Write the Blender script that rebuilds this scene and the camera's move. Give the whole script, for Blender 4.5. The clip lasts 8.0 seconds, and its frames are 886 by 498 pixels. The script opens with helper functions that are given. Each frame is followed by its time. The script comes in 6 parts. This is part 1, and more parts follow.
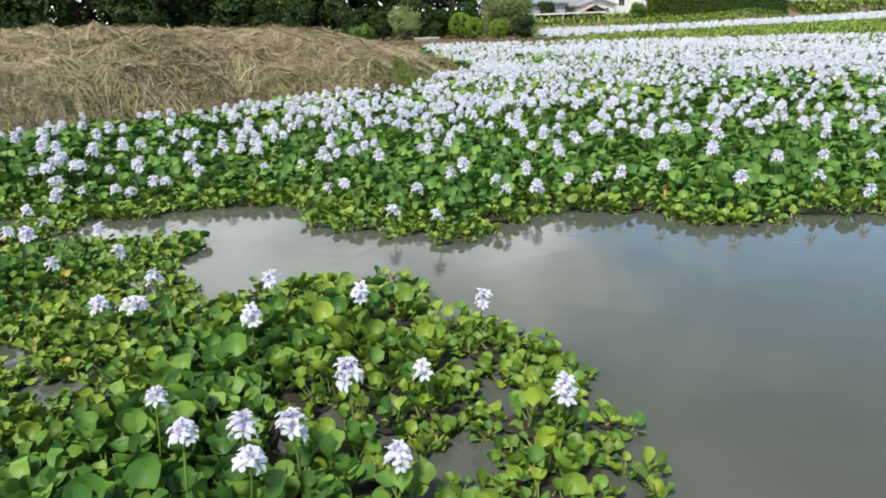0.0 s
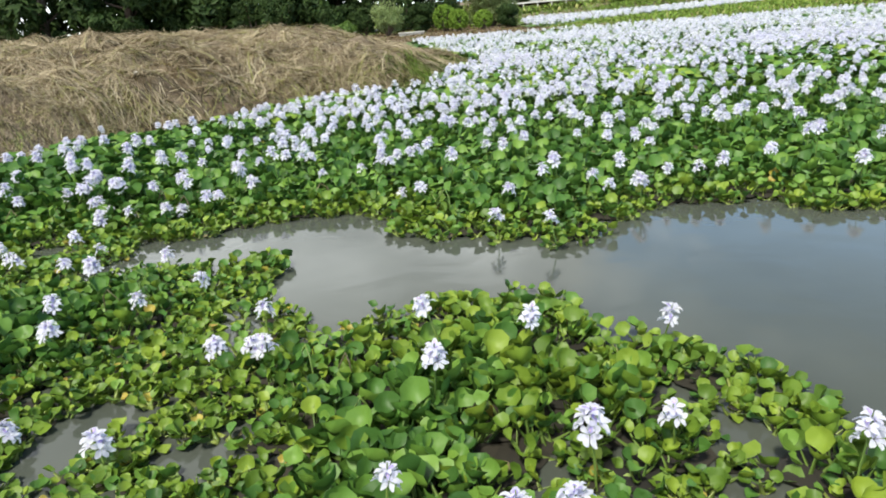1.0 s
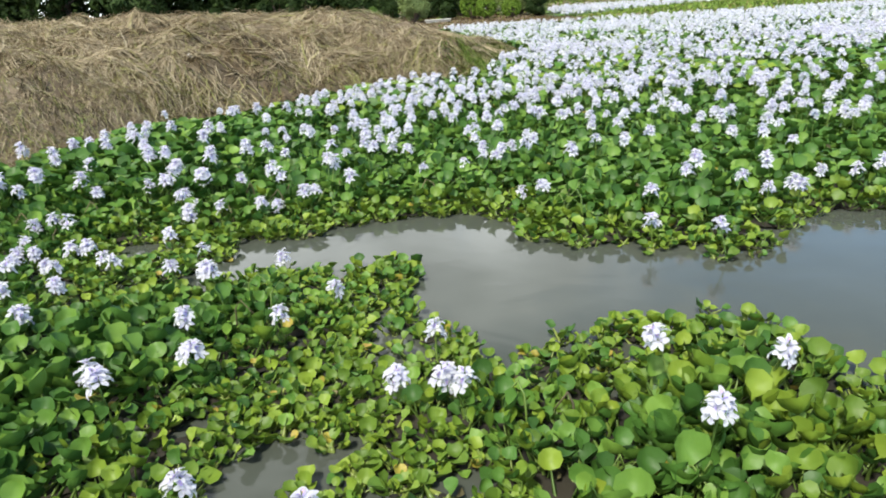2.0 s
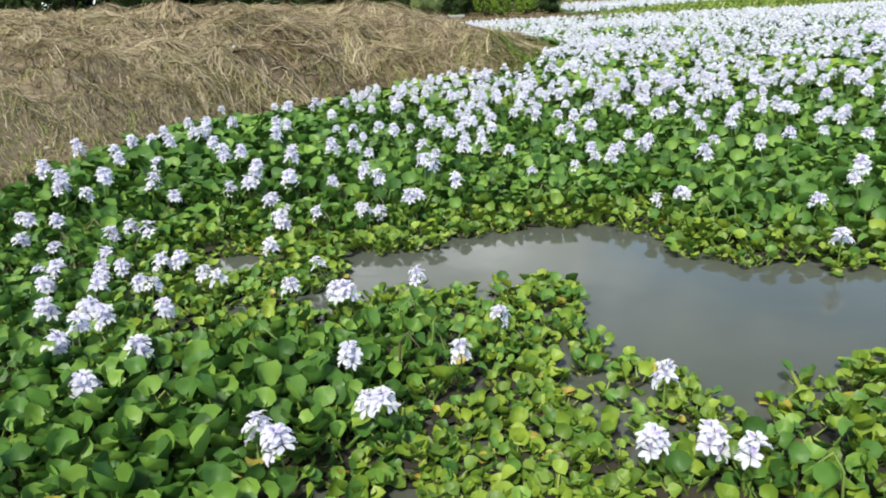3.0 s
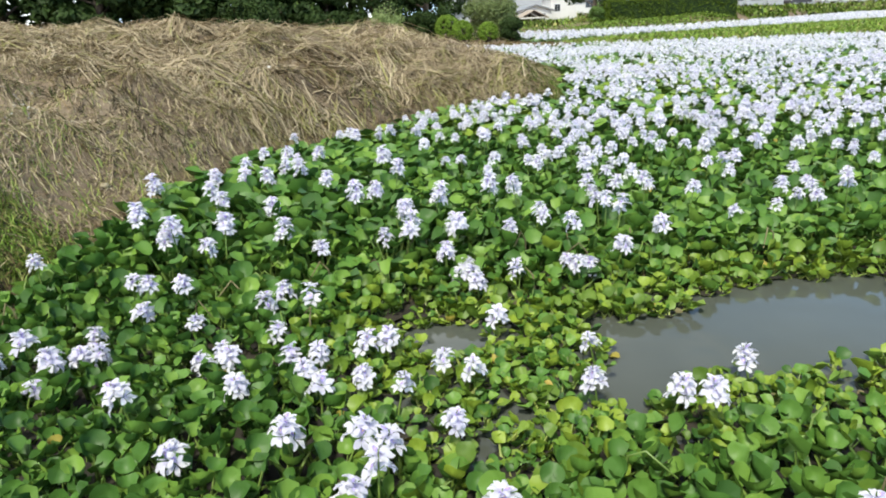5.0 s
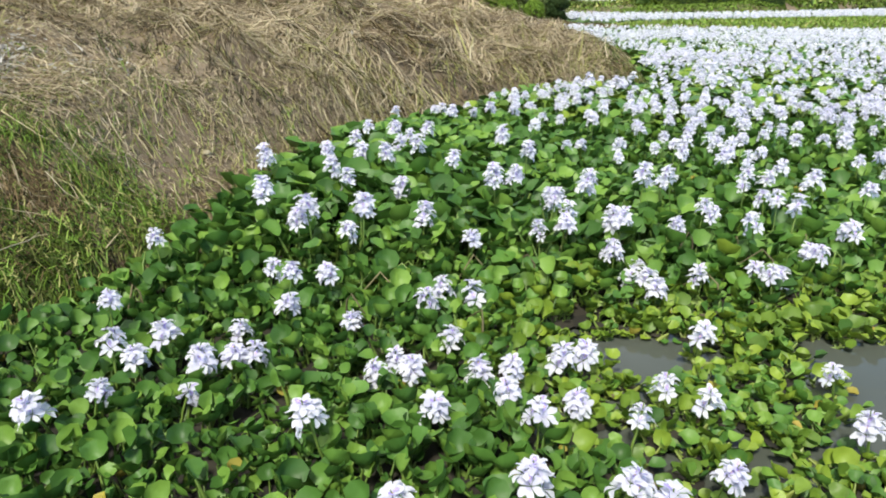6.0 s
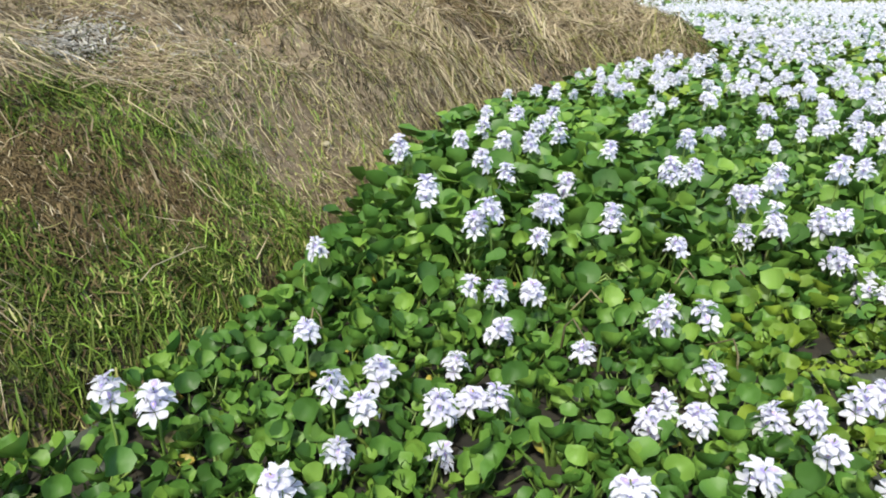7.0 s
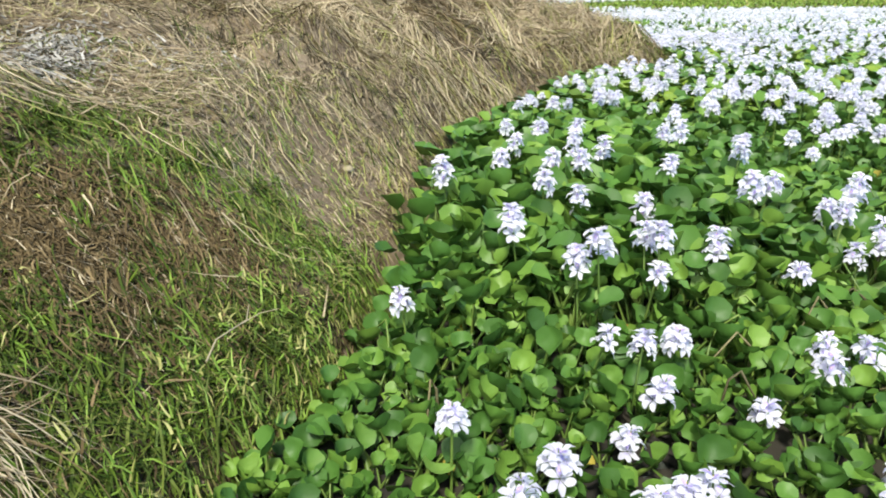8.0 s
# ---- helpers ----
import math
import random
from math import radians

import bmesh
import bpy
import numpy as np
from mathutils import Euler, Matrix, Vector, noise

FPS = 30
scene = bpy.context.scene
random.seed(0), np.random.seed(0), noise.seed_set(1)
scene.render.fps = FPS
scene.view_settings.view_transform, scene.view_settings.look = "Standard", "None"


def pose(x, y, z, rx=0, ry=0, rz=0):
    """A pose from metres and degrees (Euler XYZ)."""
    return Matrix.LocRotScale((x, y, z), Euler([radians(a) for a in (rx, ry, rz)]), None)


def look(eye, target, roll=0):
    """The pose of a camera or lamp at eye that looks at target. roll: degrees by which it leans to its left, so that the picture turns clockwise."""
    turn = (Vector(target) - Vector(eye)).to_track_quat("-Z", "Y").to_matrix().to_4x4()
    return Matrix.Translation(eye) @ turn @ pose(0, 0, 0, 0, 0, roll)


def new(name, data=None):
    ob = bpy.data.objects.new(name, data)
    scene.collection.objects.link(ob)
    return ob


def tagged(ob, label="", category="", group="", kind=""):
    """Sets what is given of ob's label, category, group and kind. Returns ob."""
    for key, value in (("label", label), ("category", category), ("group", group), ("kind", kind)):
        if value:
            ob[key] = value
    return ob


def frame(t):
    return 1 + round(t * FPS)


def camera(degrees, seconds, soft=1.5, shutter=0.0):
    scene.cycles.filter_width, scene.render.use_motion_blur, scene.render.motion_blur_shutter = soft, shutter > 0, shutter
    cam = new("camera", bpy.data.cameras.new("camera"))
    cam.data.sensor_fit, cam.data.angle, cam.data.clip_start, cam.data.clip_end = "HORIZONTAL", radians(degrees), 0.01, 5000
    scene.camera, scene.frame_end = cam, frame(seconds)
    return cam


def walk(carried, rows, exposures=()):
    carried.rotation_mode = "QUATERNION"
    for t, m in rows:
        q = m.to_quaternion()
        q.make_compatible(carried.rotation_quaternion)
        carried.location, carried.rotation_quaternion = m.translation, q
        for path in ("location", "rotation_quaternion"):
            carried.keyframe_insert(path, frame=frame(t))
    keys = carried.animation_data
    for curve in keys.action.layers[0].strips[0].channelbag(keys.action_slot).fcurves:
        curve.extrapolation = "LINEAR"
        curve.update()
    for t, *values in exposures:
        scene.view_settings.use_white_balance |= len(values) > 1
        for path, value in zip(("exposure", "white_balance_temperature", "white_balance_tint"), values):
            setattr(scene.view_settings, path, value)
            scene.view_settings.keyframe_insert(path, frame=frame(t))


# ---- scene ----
cam = camera(66.6, 8.0, soft=1.9)
PATH = [
    (0, (0.05, -0.118, 1.464), (-0.017, 1.77, 0.809), -2.2),
    (0.5, (-0.353, 0.13, 1.441), (-0.369, 2.026, 0.803), -4.8),
    (1, (-0.774, 0.342, 1.443), (-0.787, 2.225, 0.77), -5.0),
    (1.5, (-1.176, 0.6, 1.441), (-1.213, 2.469, 0.73), -5.1),
    (1.7, (-1.326, 0.685, 1.449), (-1.377, 2.56, 0.753), -4.1),
    (2.8, (-2.229, 1.204, 1.406), (-2.223, 3.07, 0.687), -4.9),
    (3, (-2.376, 1.315, 1.41), (-2.398, 3.186, 0.703), -3.5),
    (3.5, (-2.728, 1.529, 1.384), (-2.69, 3.415, 0.72), -3.2),
    (4, (-3.093, 1.717, 1.379), (-2.993, 3.592, 0.69), -2.7),
    (4.2, (-3.263, 1.816, 1.352), (-3.19, 3.694, 0.668), -3.5),
    (5.3, (-4.075, 2.384, 1.365), (-3.876, 4.269, 0.727), -2.2),
    (5.5, (-4.203, 2.455, 1.361), (-4.044, 4.343, 0.721), -1.2),
    (6, (-4.528, 2.728, 1.31), (-4.405, 4.596, 0.607), 0.3),
    (6.5, (-4.883, 2.97, 1.282), (-4.834, 4.831, 0.551), -0.6),
    (7, (-5.288, 3.204, 1.29), (-5.184, 5.049, 0.526), -0.0),
    (7.5, (-5.625, 3.486, 1.261), (-5.501, 5.326, 0.488), -1.4),
    (8, (-5.888, 3.722, 1.241), (-5.54, 5.548, 0.502), -0.2),
]
walk(cam, [(t, look(eye, target, roll)) for t, eye, target, roll in PATH], exposures=[(0.0, 0.08), (1.0, 0.13), (4.0, 0.17), (6.5, 0.22), (7.0, 0.26), (8.0, 0.38)])

# ---------------------------------------------------------------- light
SUN_AZ, SUN_EL = 202.0, 57.0  # degrees clockwise from +y, and above the horizon
world = bpy.data.worlds.new("sky")
scene.world = world
world.use_nodes = True


def sky_nodes():
    nt = world.node_tree
    n, l = nt.nodes, nt.links
    n.clear()
    out = n.new("ShaderNodeOutputWorld")
    bg = n.new("ShaderNodeBackground")
    bg.inputs["Strength"].default_value = 0.09
    sky = n.new("ShaderNodeTexSky")
    sky.sky_type = "NISHITA"
    sky.sun_disc = False
    sky.sun_elevation = radians(SUN_EL)
    sky.sun_rotation = radians(SUN_AZ)
    sky.air_density, sky.dust_density, sky.ozone_density = 1.0, 0.7, 1.5
    co = n.new("ShaderNodeTexCoord")
    sep = n.new("ShaderNodeSeparateXYZ")
    l.new(co.outputs["Generated"], sep.inputs[0])
    up = n.new("ShaderNodeMath")
    up.operation = "MAXIMUM"
    up.inputs[1].default_value = 0.0
    l.new(sep.outputs["Z"], up.inputs[0])
    lift = n.new("ShaderNodeMath")
    lift.operation = "ADD"
    lift.inputs[1].default_value = 0.22
    l.new(up.outputs[0], lift.inputs[0])
    div = n.new("ShaderNodeVectorMath")
    div.operation = "DIVIDE"
    com = n.new("ShaderNodeCombineXYZ")
    for k in range(3):
        l.new(lift.outputs[0], com.inputs[k])
    l.new(co.outputs["Generated"], div.inputs[0])
    l.new(com.outputs[0], div.inputs[1])
    drift = n.new("ShaderNodeVectorMath")
    drift.operation = "ADD"
    drift.inputs[1].default_value = (2.3, 1.1, 0.0)
    l.new(div.outputs[0], drift.inputs[0])
    no = n.new("ShaderNodeTexNoise")
    no.inputs["Scale"].default_value = 1.25
    no.inputs["Detail"].default_value = 5.0
    no.inputs["Roughness"].default_value = 0.5
    no.inputs["Distortion"].default_value = 0.3
    l.new(drift.outputs[0], no.inputs["Vector"])
    ramp = n.new("ShaderNodeValToRGB")
    ramp.color_ramp.elements[0].position = 0.42
    ramp.color_ramp.elements[1].position = 0.57
    # more cloud towards -x, clearer sky towards +x
    west = n.new("ShaderNodeMath")
    west.operation = "MULTIPLY_ADD"
    west.inputs[1].default_value = -0.32
    l.new(sep.outputs["X"], west.inputs[0])
    l.new(no.outputs["Fac"], west.inputs[2])
    l.new(west.outputs[0], ramp.inputs["Fac"])
    cl = n.new("ShaderNodeTexNoise")
    cl.inputs["Scale"].default_value = 1.7
    cl.inputs["Detail"].default_value = 4.0
    l.new(div.outputs[0], cl.inputs["Vector"])
    grey = n.new("ShaderNodeValToRGB")
    grey.color_ramp.elements[0].position, grey.color_ramp.elements[0].color = 0.36, (4.9, 5.2, 5.5, 1)
    grey.color_ramp.elements[1].position, grey.color_ramp.elements[1].color = 0.62, (13.6, 14.2, 14.4, 1)
    l.new(cl.outputs["Fac"], grey.inputs["Fac"])
    mix = n.new("ShaderNodeMix")
    mix.data_type = "RGBA"
    l.new(ramp.outputs["Color"], mix.inputs[0])
    l.new(grey.outputs["Color"], mix.inputs[7])
    # bright haze low over the horizon
    low = n.new("ShaderNodeMapRange")
    low.interpolation_type = "SMOOTHSTEP"
    low.inputs["From Min"].default_value, low.inputs["From Max"].default_value = 0.64, 0.1
    low.inputs["To Min"].default_value, low.inputs["To Max"].default_value = 0.0, 0.6
    l.new(sep.outputs["Z"], low.inputs["Value"])
    haze = n.new("ShaderNodeMix")
    haze.data_type = "RGBA"
    haze.inputs[7].default_value = (4.9, 8.5, 13.4, 1)
    l.new(low.outputs[0], haze.inputs[0])
    l.new(sky.outputs[0], haze.inputs[6])
    l.new(haze.outputs[2], mix.inputs[6])
    gain = n.new("ShaderNodeMapRange")
    gain.interpolation_type = "SMOOTHSTEP"
    gain.inputs["From Min"].default_value, gain.inputs["From Max"].default_value = 0.72, 0.2
    gain.inputs["To Min"].default_value, gain.inputs["To Max"].default_value = 1.05, 2.2
    l.new(sep.outputs["Z"], gain.inputs["Value"])
    lit = n.new("ShaderNodeVectorMath")
    lit.operation = "SCALE"
    l.new(mix.outputs[2], lit.inputs[0])
    l.new(gain.outputs[0], lit.inputs["Scale"])
    l.new(lit.outputs[0], bg.inputs["Color"])
    l.new(bg.outputs[0], out.inputs[0])


sky_nodes()
sun = new("sun", bpy.data.lights.new("sun", "SUN"))
sun.data.energy, sun.data.angle, sun.data.color = 5.0, radians(8.0), (1.0, 0.975, 0.83)
az, el = radians(SUN_AZ), radians(SUN_EL)
sun.matrix_world = look((math.sin(az) * math.cos(el) * 50, math.cos(az) * math.cos(el) * 50, math.sin(el) * 50), (0, 0, 0))


# ---------------------------------------------------------------- materials
def mat(name, stops, rough=0.5, scale=20.0, fine=120.0, bump=0.15, vary=0.5, through_light=0.0, metal=0.0, depth=0.004, shine=0.5):
    """Colour from two scales of noise plus a random value for each piece, along the given stops."""
    m = bpy.data.materials.new(name)
    m.use_nodes = True
    nt = m.node_tree
    n, l = nt.nodes, nt.links
    b = n["Principled BSDF"]
    out = n["Material Output"]
    geo = n.new("ShaderNodeNewGeometry")
    info = n.new("ShaderNodeObjectInfo")
    add = n.new("ShaderNodeMath")
    l.new(info.outputs["Random"], add.inputs[0])
    l.new(geo.outputs["Random Per Island"], add.inputs[1])
    fr = n.new("ShaderNodeMath")
    fr.operation = "FRACT"
    l.new(add.outputs[0], fr.inputs[0])
    big = n.new("ShaderNodeTexNoise")
    big.inputs["Scale"].default_value = scale
    big.inputs["Detail"].default_value = 3.0
    l.new(geo.outputs["Position"], big.inputs["Vector"])
    small = n.new("ShaderNodeTexNoise")
    small.inputs["Scale"].default_value = fine
    small.inputs["Detail"].default_value = 2.0
    l.new(geo.outputs["Position"], small.inputs["Vector"])
    half = n.new("ShaderNodeMix")
    half.inputs["Factor"].default_value = 0.35
    l.new(big.outputs["Fac"], half.inputs["A"])
    l.new(small.outputs["Fac"], half.inputs["B"])
    fac = n.new("ShaderNodeMix")
    fac.inputs["Factor"].default_value = vary
    l.new(half.outputs["Result"], fac.inputs["A"])
    l.new(fr.outputs[0], fac.inputs["B"])
    ramp = n.new("ShaderNodeValToRGB")
    el_ = ramp.color_ramp.elements
    while len(el_) < len(stops):
        el_.new(0.5)
    for e, (p, c) in zip(el_, stops):
        e.position, e.color = p, (*c, 1)
    l.new(fac.outputs["Result"], ramp.inputs["Fac"])
    l.new(ramp.outputs["Color"], b.inputs["Base Color"])
    b.inputs["Roughness"].default_value = rough
    b.inputs["Metallic"].default_value = metal
    b.inputs["Specular IOR Level"].default_value = shine
    if bump:
        bp = n.new("ShaderNodeBump")
        bp.inputs["Strength"].default_value = bump
        bp.inputs["Distance"].default_value = depth
        l.new(half.outputs["Result"], bp.inputs["Height"])
        l.new(bp.outputs[0], b.inputs["Normal"])
    if through_light:
        tr = n.new("ShaderNodeBsdfTranslucent")
        l.new(ramp.outputs["Color"], tr.inputs["Color"])
        ms = n.new("ShaderNodeMixShader")
        ms.inputs[0].default_value = through_light
        l.new(b.outputs[0], ms.inputs[1])
        l.new(tr.outputs[0], ms.inputs[2])
        l.new(ms.outputs[0], out.inputs["Surface"])
    return m


LEAF_DARK = mat("leaf_mature", [(0.12, (0.030, 0.080, 0.014)), (0.5, (0.064, 0.152, 0.025)), (0.88, (0.14, 0.245, 0.037))], 0.5, 14, 90, 0.25, 0.75, 0.05, shine=0.3)
LEAF_LIGHT = mat("leaf_young", [(0.15, (0.062, 0.120, 0.014)), (0.5, (0.118, 0.196, 0.021)), (0.88, (0.205, 0.282, 0.03))], 0.5, 14, 90, 0.25, 0.7, 0.09, shine=0.35)
LEAF_OLD = mat("leaf_yellowed", [(0.2, (0.26, 0.22, 0.035)), (0.6, (0.38, 0.32, 0.05)), (0.9, (0.28, 0.17, 0.05))], 0.55, 30, 120, 0.2, 0.6, 0.15)
LEAF_DEAD = mat("leaf_withered", [(0.2, (0.06, 0.05, 0.025)), (0.6, (0.12, 0.105, 0.045)), (0.9, (0.24, 0.2, 0.11))], 0.75, 30, 120, 0.3, 0.6)
STALK = mat("stalk", [(0.2, (0.07, 0.135, 0.026)), (0.8, (0.17, 0.25, 0.05))], 0.45, 20, 120, 0.1, 0.5, 0.1)
BULB = mat("swollen_stalk", [(0.2, (0.12, 0.185, 0.034)), (0.8, (0.27, 0.32, 0.075))], 0.4, 20, 120, 0.1, 0.6, 0.15)
PETAL = mat("petal", [(0.15, (0.71, 0.69, 0.855)), (0.5, (0.80, 0.79, 0.89)), (0.85, (0.865, 0.86, 0.905))], 0.7, 60, 300, 0.1, 0.55, 0.55, shine=0.2)
PETAL_INNER = mat("petal_throat", [(0.15, (0.60, 0.56, 0.82)), (0.5, (0.70, 0.67, 0.86)), (0.85, (0.78, 0.76, 0.885))], 0.7, 60, 300, 0.1, 0.55, 0.6, shine=0.2)
ROOT_SHADE = mat("root_mass", [(0.2, (0.008, 0.007, 0.005)), (0.8, (0.028, 0.023, 0.014))], 0.8, 30, 120, 0.3, 0.5)
PETAL_EYE = mat("petal_eye", [(0.2, (0.30, 0.24, 0.56)), (0.8, (0.42, 0.35, 0.68))], 0.6, 60, 300, 0.1, 0.5)
PETAL_SPOT = mat("petal_spot", [(0.2, (0.75, 0.5, 0.03)), (0.8, (0.85, 0.62, 0.06))], 0.6, 60, 300, 0.0, 0.5)
STRAW = mat("straw", [(0.1, (0.08, 0.06, 0.04)), (0.35, (0.25, 0.195, 0.125)), (0.6, (0.375, 0.305, 0.2)), (0.8, (0.54, 0.455, 0.31)), (0.95, (0.72, 0.64, 0.46))], 0.7, 3, 60, 0.2, 0.6, 0.08, shine=0.2)
STRAW_GREEN = mat("fading_grass", [(0.1, (0.13, 0.14, 0.042)), (0.5, (0.25, 0.25, 0.078)), (0.9, (0.42, 0.40, 0.17))], 0.65, 3, 60, 0.2, 0.6, 0.1, shine=0.2)
GRASS = mat("grass_blade", [(0.1, (0.022, 0.036, 0.006)), (0.5, (0.05, 0.078, 0.013)), (0.9, (0.125, 0.155, 0.03))], 0.55, 3, 60, 0.1, 0.6, 0.05, shine=0.1)
GRASS_BROWN = mat("grass_brown", [(0.1, (0.045, 0.032, 0.016)), (0.5, (0.11, 0.078, 0.038)), (0.9, (0.26, 0.19, 0.10))], 0.7, 3, 60, 0.1, 0.6, 0.05, shine=0.1)
GRASS_BRIGHT = mat("lush_grass", [(0.1, (0.085, 0.15, 0.022)), (0.5, (0.15, 0.25, 0.035)), (0.9, (0.24, 0.34, 0.06))], 0.5, 1.5, 30, 0.1, 0.6, 0.2, shine=0.2)
# near-black blades: shade between tufts and straw heaps put into colour
THATCH_SHADE = mat("thatch_shade", [(0.1, (0.012, 0.010, 0.006)), (0.5, (0.026, 0.022, 0.011)), (0.9, (0.055, 0.044, 0.022))], 0.8, 6, 60, 0.2, 0.6, shine=0.1)
CLIPPED = mat("clipped_bush_leaf", [(0.1, (0.085, 0.15, 0.02)), (0.5, (0.15, 0.25, 0.032)), (0.9, (0.23, 0.34, 0.05))], 0.55, 1.2, 15, 0.1, 0.55, 0.15, shine=0.15)
PALE = mat("bleached_litter", [(0.1, (0.12, 0.105, 0.09)), (0.5, (0.25, 0.235, 0.21)), (0.9, (0.46, 0.44, 0.41))], 0.75, 8, 80, 0.2, 0.6)
CANOPY = mat("tree_leaf", [(0.1, (0.012, 0.024, 0.007)), (0.5, (0.024, 0.047, 0.012)), (0.9, (0.055, 0.092, 0.021))], 0.6, 1.2, 15, 0.1, 0.5, 0.1, shine=0.15)
SHRUB = mat("shrub_leaf", [(0.1, (0.05, 0.10, 0.018)), (0.5, (0.095, 0.18, 0.028)), (0.9, (0.17, 0.27, 0.042))], 0.5, 1.2, 15, 0.1, 0.55, 0.2)
HEDGE = mat("hedge_leaf", [(0.1, (0.032, 0.058, 0.009)), (0.5, (0.07, 0.112, 0.014)), (0.9, (0.13, 0.18, 0.025))], 0.7, 1.2, 15, 0.1, 0.55, 0.12, shine=0.06)
SHRUB_PALE = mat("pale_shrub_leaf", [(0.1, (0.13, 0.19, 0.06)), (0.5, (0.22, 0.30, 0.10)), (0.9, (0.34, 0.41, 0.17))], 0.5, 1.2, 15, 0.1, 0.55, 0.25)
WILLOW = mat("willow_leaf", [(0.1, (0.075, 0.11, 0.03)), (0.5, (0.135, 0.185, 0.055)), (0.9, (0.22, 0.275, 0.10))], 0.5, 1.2, 15, 0.1, 0.55, 0.2)
BARK = mat("bark", [(0.2, (0.05, 0.035, 0.025)), (0.8, (0.14, 0.105, 0.075))], 0.85, 6, 40, 0.6, 0.2, depth=0.02)
WALL_WHITE = mat("white_plaster", [(0.2, (0.5, 0.495, 0.48)), (0.8, (0.66, 0.655, 0.64))], 0.8, 1, 20, 0.1, 0.2)
WALL_GREY = mat("grey_siding", [(0.2, (0.27, 0.29, 0.31)), (0.8, (0.38, 0.41, 0.44))], 0.7, 1, 20, 0.1, 0.2)
ROOF_GREY = mat("grey_roof_tile", [(0.2, (0.16, 0.17, 0.19)), (0.8, (0.27, 0.28, 0.30))], 0.55, 1.5, 20, 0.3, 0.4)
ROOF_TAN = mat("weathered_tan_roof", [(0.2, (0.27, 0.22, 0.18)), (0.8, (0.38, 0.32, 0.27))], 0.7, 1.5, 20, 0.3, 0.4)
TIMBER = mat("dark_timber", [(0.2, (0.07, 0.05, 0.04)), (0.8, (0.14, 0.10, 0.08))], 0.7, 3, 40, 0.2, 0.3)
CONCRETE = mat("concrete", [(0.2, (0.34, 0.33, 0.31)), (0.8, (0.5, 0.49, 0.46))], 0.85, 2, 40, 0.3, 0.2)
GLASS_DARK = mat("window_glass", [(0.2, (0.02, 0.025, 0.03)), (0.8, (0.05, 0.055, 0.06))], 0.08, 1, 5, 0.0, 0.2)
TYRE = mat("tyre_rubber", [(0.2, (0.02, 0.02, 0.02)), (0.8, (0.04, 0.04, 0.04))], 0.85, 10, 80, 0.1, 0.2)
STONE = mat("white_stone", [(0.2, (0.6, 0.59, 0.56)), (0.8, (0.75, 0.74, 0.72))], 0.8, 30, 120, 0.3, 0.2)
TWIG = mat("dry_twig", [(0.2, (0.22, 0.18, 0.11)), (0.8, (0.36, 0.31, 0.21))], 0.8, 20, 120, 0.3, 0.3)


def paint(name, c):
    return mat(name, [(0.2, tuple(v * 0.9 for v in c)), (0.8, c)], 0.3, 1, 10, 0.0, 0.1)


def ground_material():
    m = mat("soil", [(0.3, (0.085, 0.062, 0.042)), (0.5, (0.165, 0.125, 0.085)), (0.7, (0.27, 0.21, 0.148))], 0.9, 1.5, 25, 0.8, 0.0, depth=0.03, shine=0.15)
    return m


def water_material():
    m = mat("murky_water", [(0.3, (0.058, 0.065, 0.055)), (0.7, (0.076, 0.083, 0.070))], 0.055, 0.8, 3.0, 0.0, 0.0)
    nt = m.node_tree
    n, l = nt.nodes, nt.links
    b = n["Principled BSDF"]
    b.inputs["IOR"].default_value = 1.333
    geo = n.new("ShaderNodeNewGeometry")
    rip = n.new("ShaderNodeTexNoise")
    rip.inputs["Scale"].default_value = 2.2
    rip.inputs["Detail"].default_value = 3.0
    rip.inputs["Distortion"].default_value = 0.6
    l.new(geo.outputs["Position"], rip.inputs["Vector"])
    bp = n.new("ShaderNodeBump")
    bp.inputs["Strength"].default_value = 0.12
    bp.inputs["Distance"].default_value = 0.03
    l.new(rip.outputs["Fac"], bp.inputs["Height"])
    l.new(bp.outputs[0], b.inputs["Normal"])
    return m


SOIL = ground_material()
WATER = water_material()

# ---------------------------------------------------------------- plan: pond outline, open water, heights
# The pond, from the camera's own bank round the grass mound to the far dike.
POND = np.array([
    (30, -15), (6, -3.7), (0.9, -0.4), (-2.2, 1.65), (-4.6, 3.25), (-5.7, 4.05), (-6.4, 4.42), (-6.42, 4.75), (-6.1, 5.2), (-5.86, 5.55), (-5.68, 5.95), (-5.52, 6.55),
    (-5.27, 7.2), (-4.88, 8.1), (-4.4, 9.1), (-3.75, 10.15), (-2.95, 11.15), (-2.2, 11.75), (-1.5, 11.9), (-0.95, 12.3), (-0.7, 13.3), (-0.5, 14.4),
    (-0.1, 15.5), (0.25, 16.6), (0.3, 17.6), (0.0, 19.0), (-0.5, 21.0), (-1.0, 24.0), (-1.4, 27.0), (-1.6, 29.2), (0.5, 29.4), (3.5, 28.5), (6.0, 27.6), (8.0, 26.9), (10.5, 26.3), (13.0, 25.8), (16.0, 25.1), (30, 22.5), (80, 14), (80, -12)], float)
# A second pond beyond the dike.
POND_FAR = np.array([(4.4, 35.2), (7.5, 37.2), (11.2, 39.4), (17, 42), (24, 44.5), (32, 48), (60, 56), (95, 62), (95, 100), (58, 84), (38, 66), (24, 55.5), (15, 49.5), (10, 48.5), (6.2, 50.5), (4.4, 43)], float)
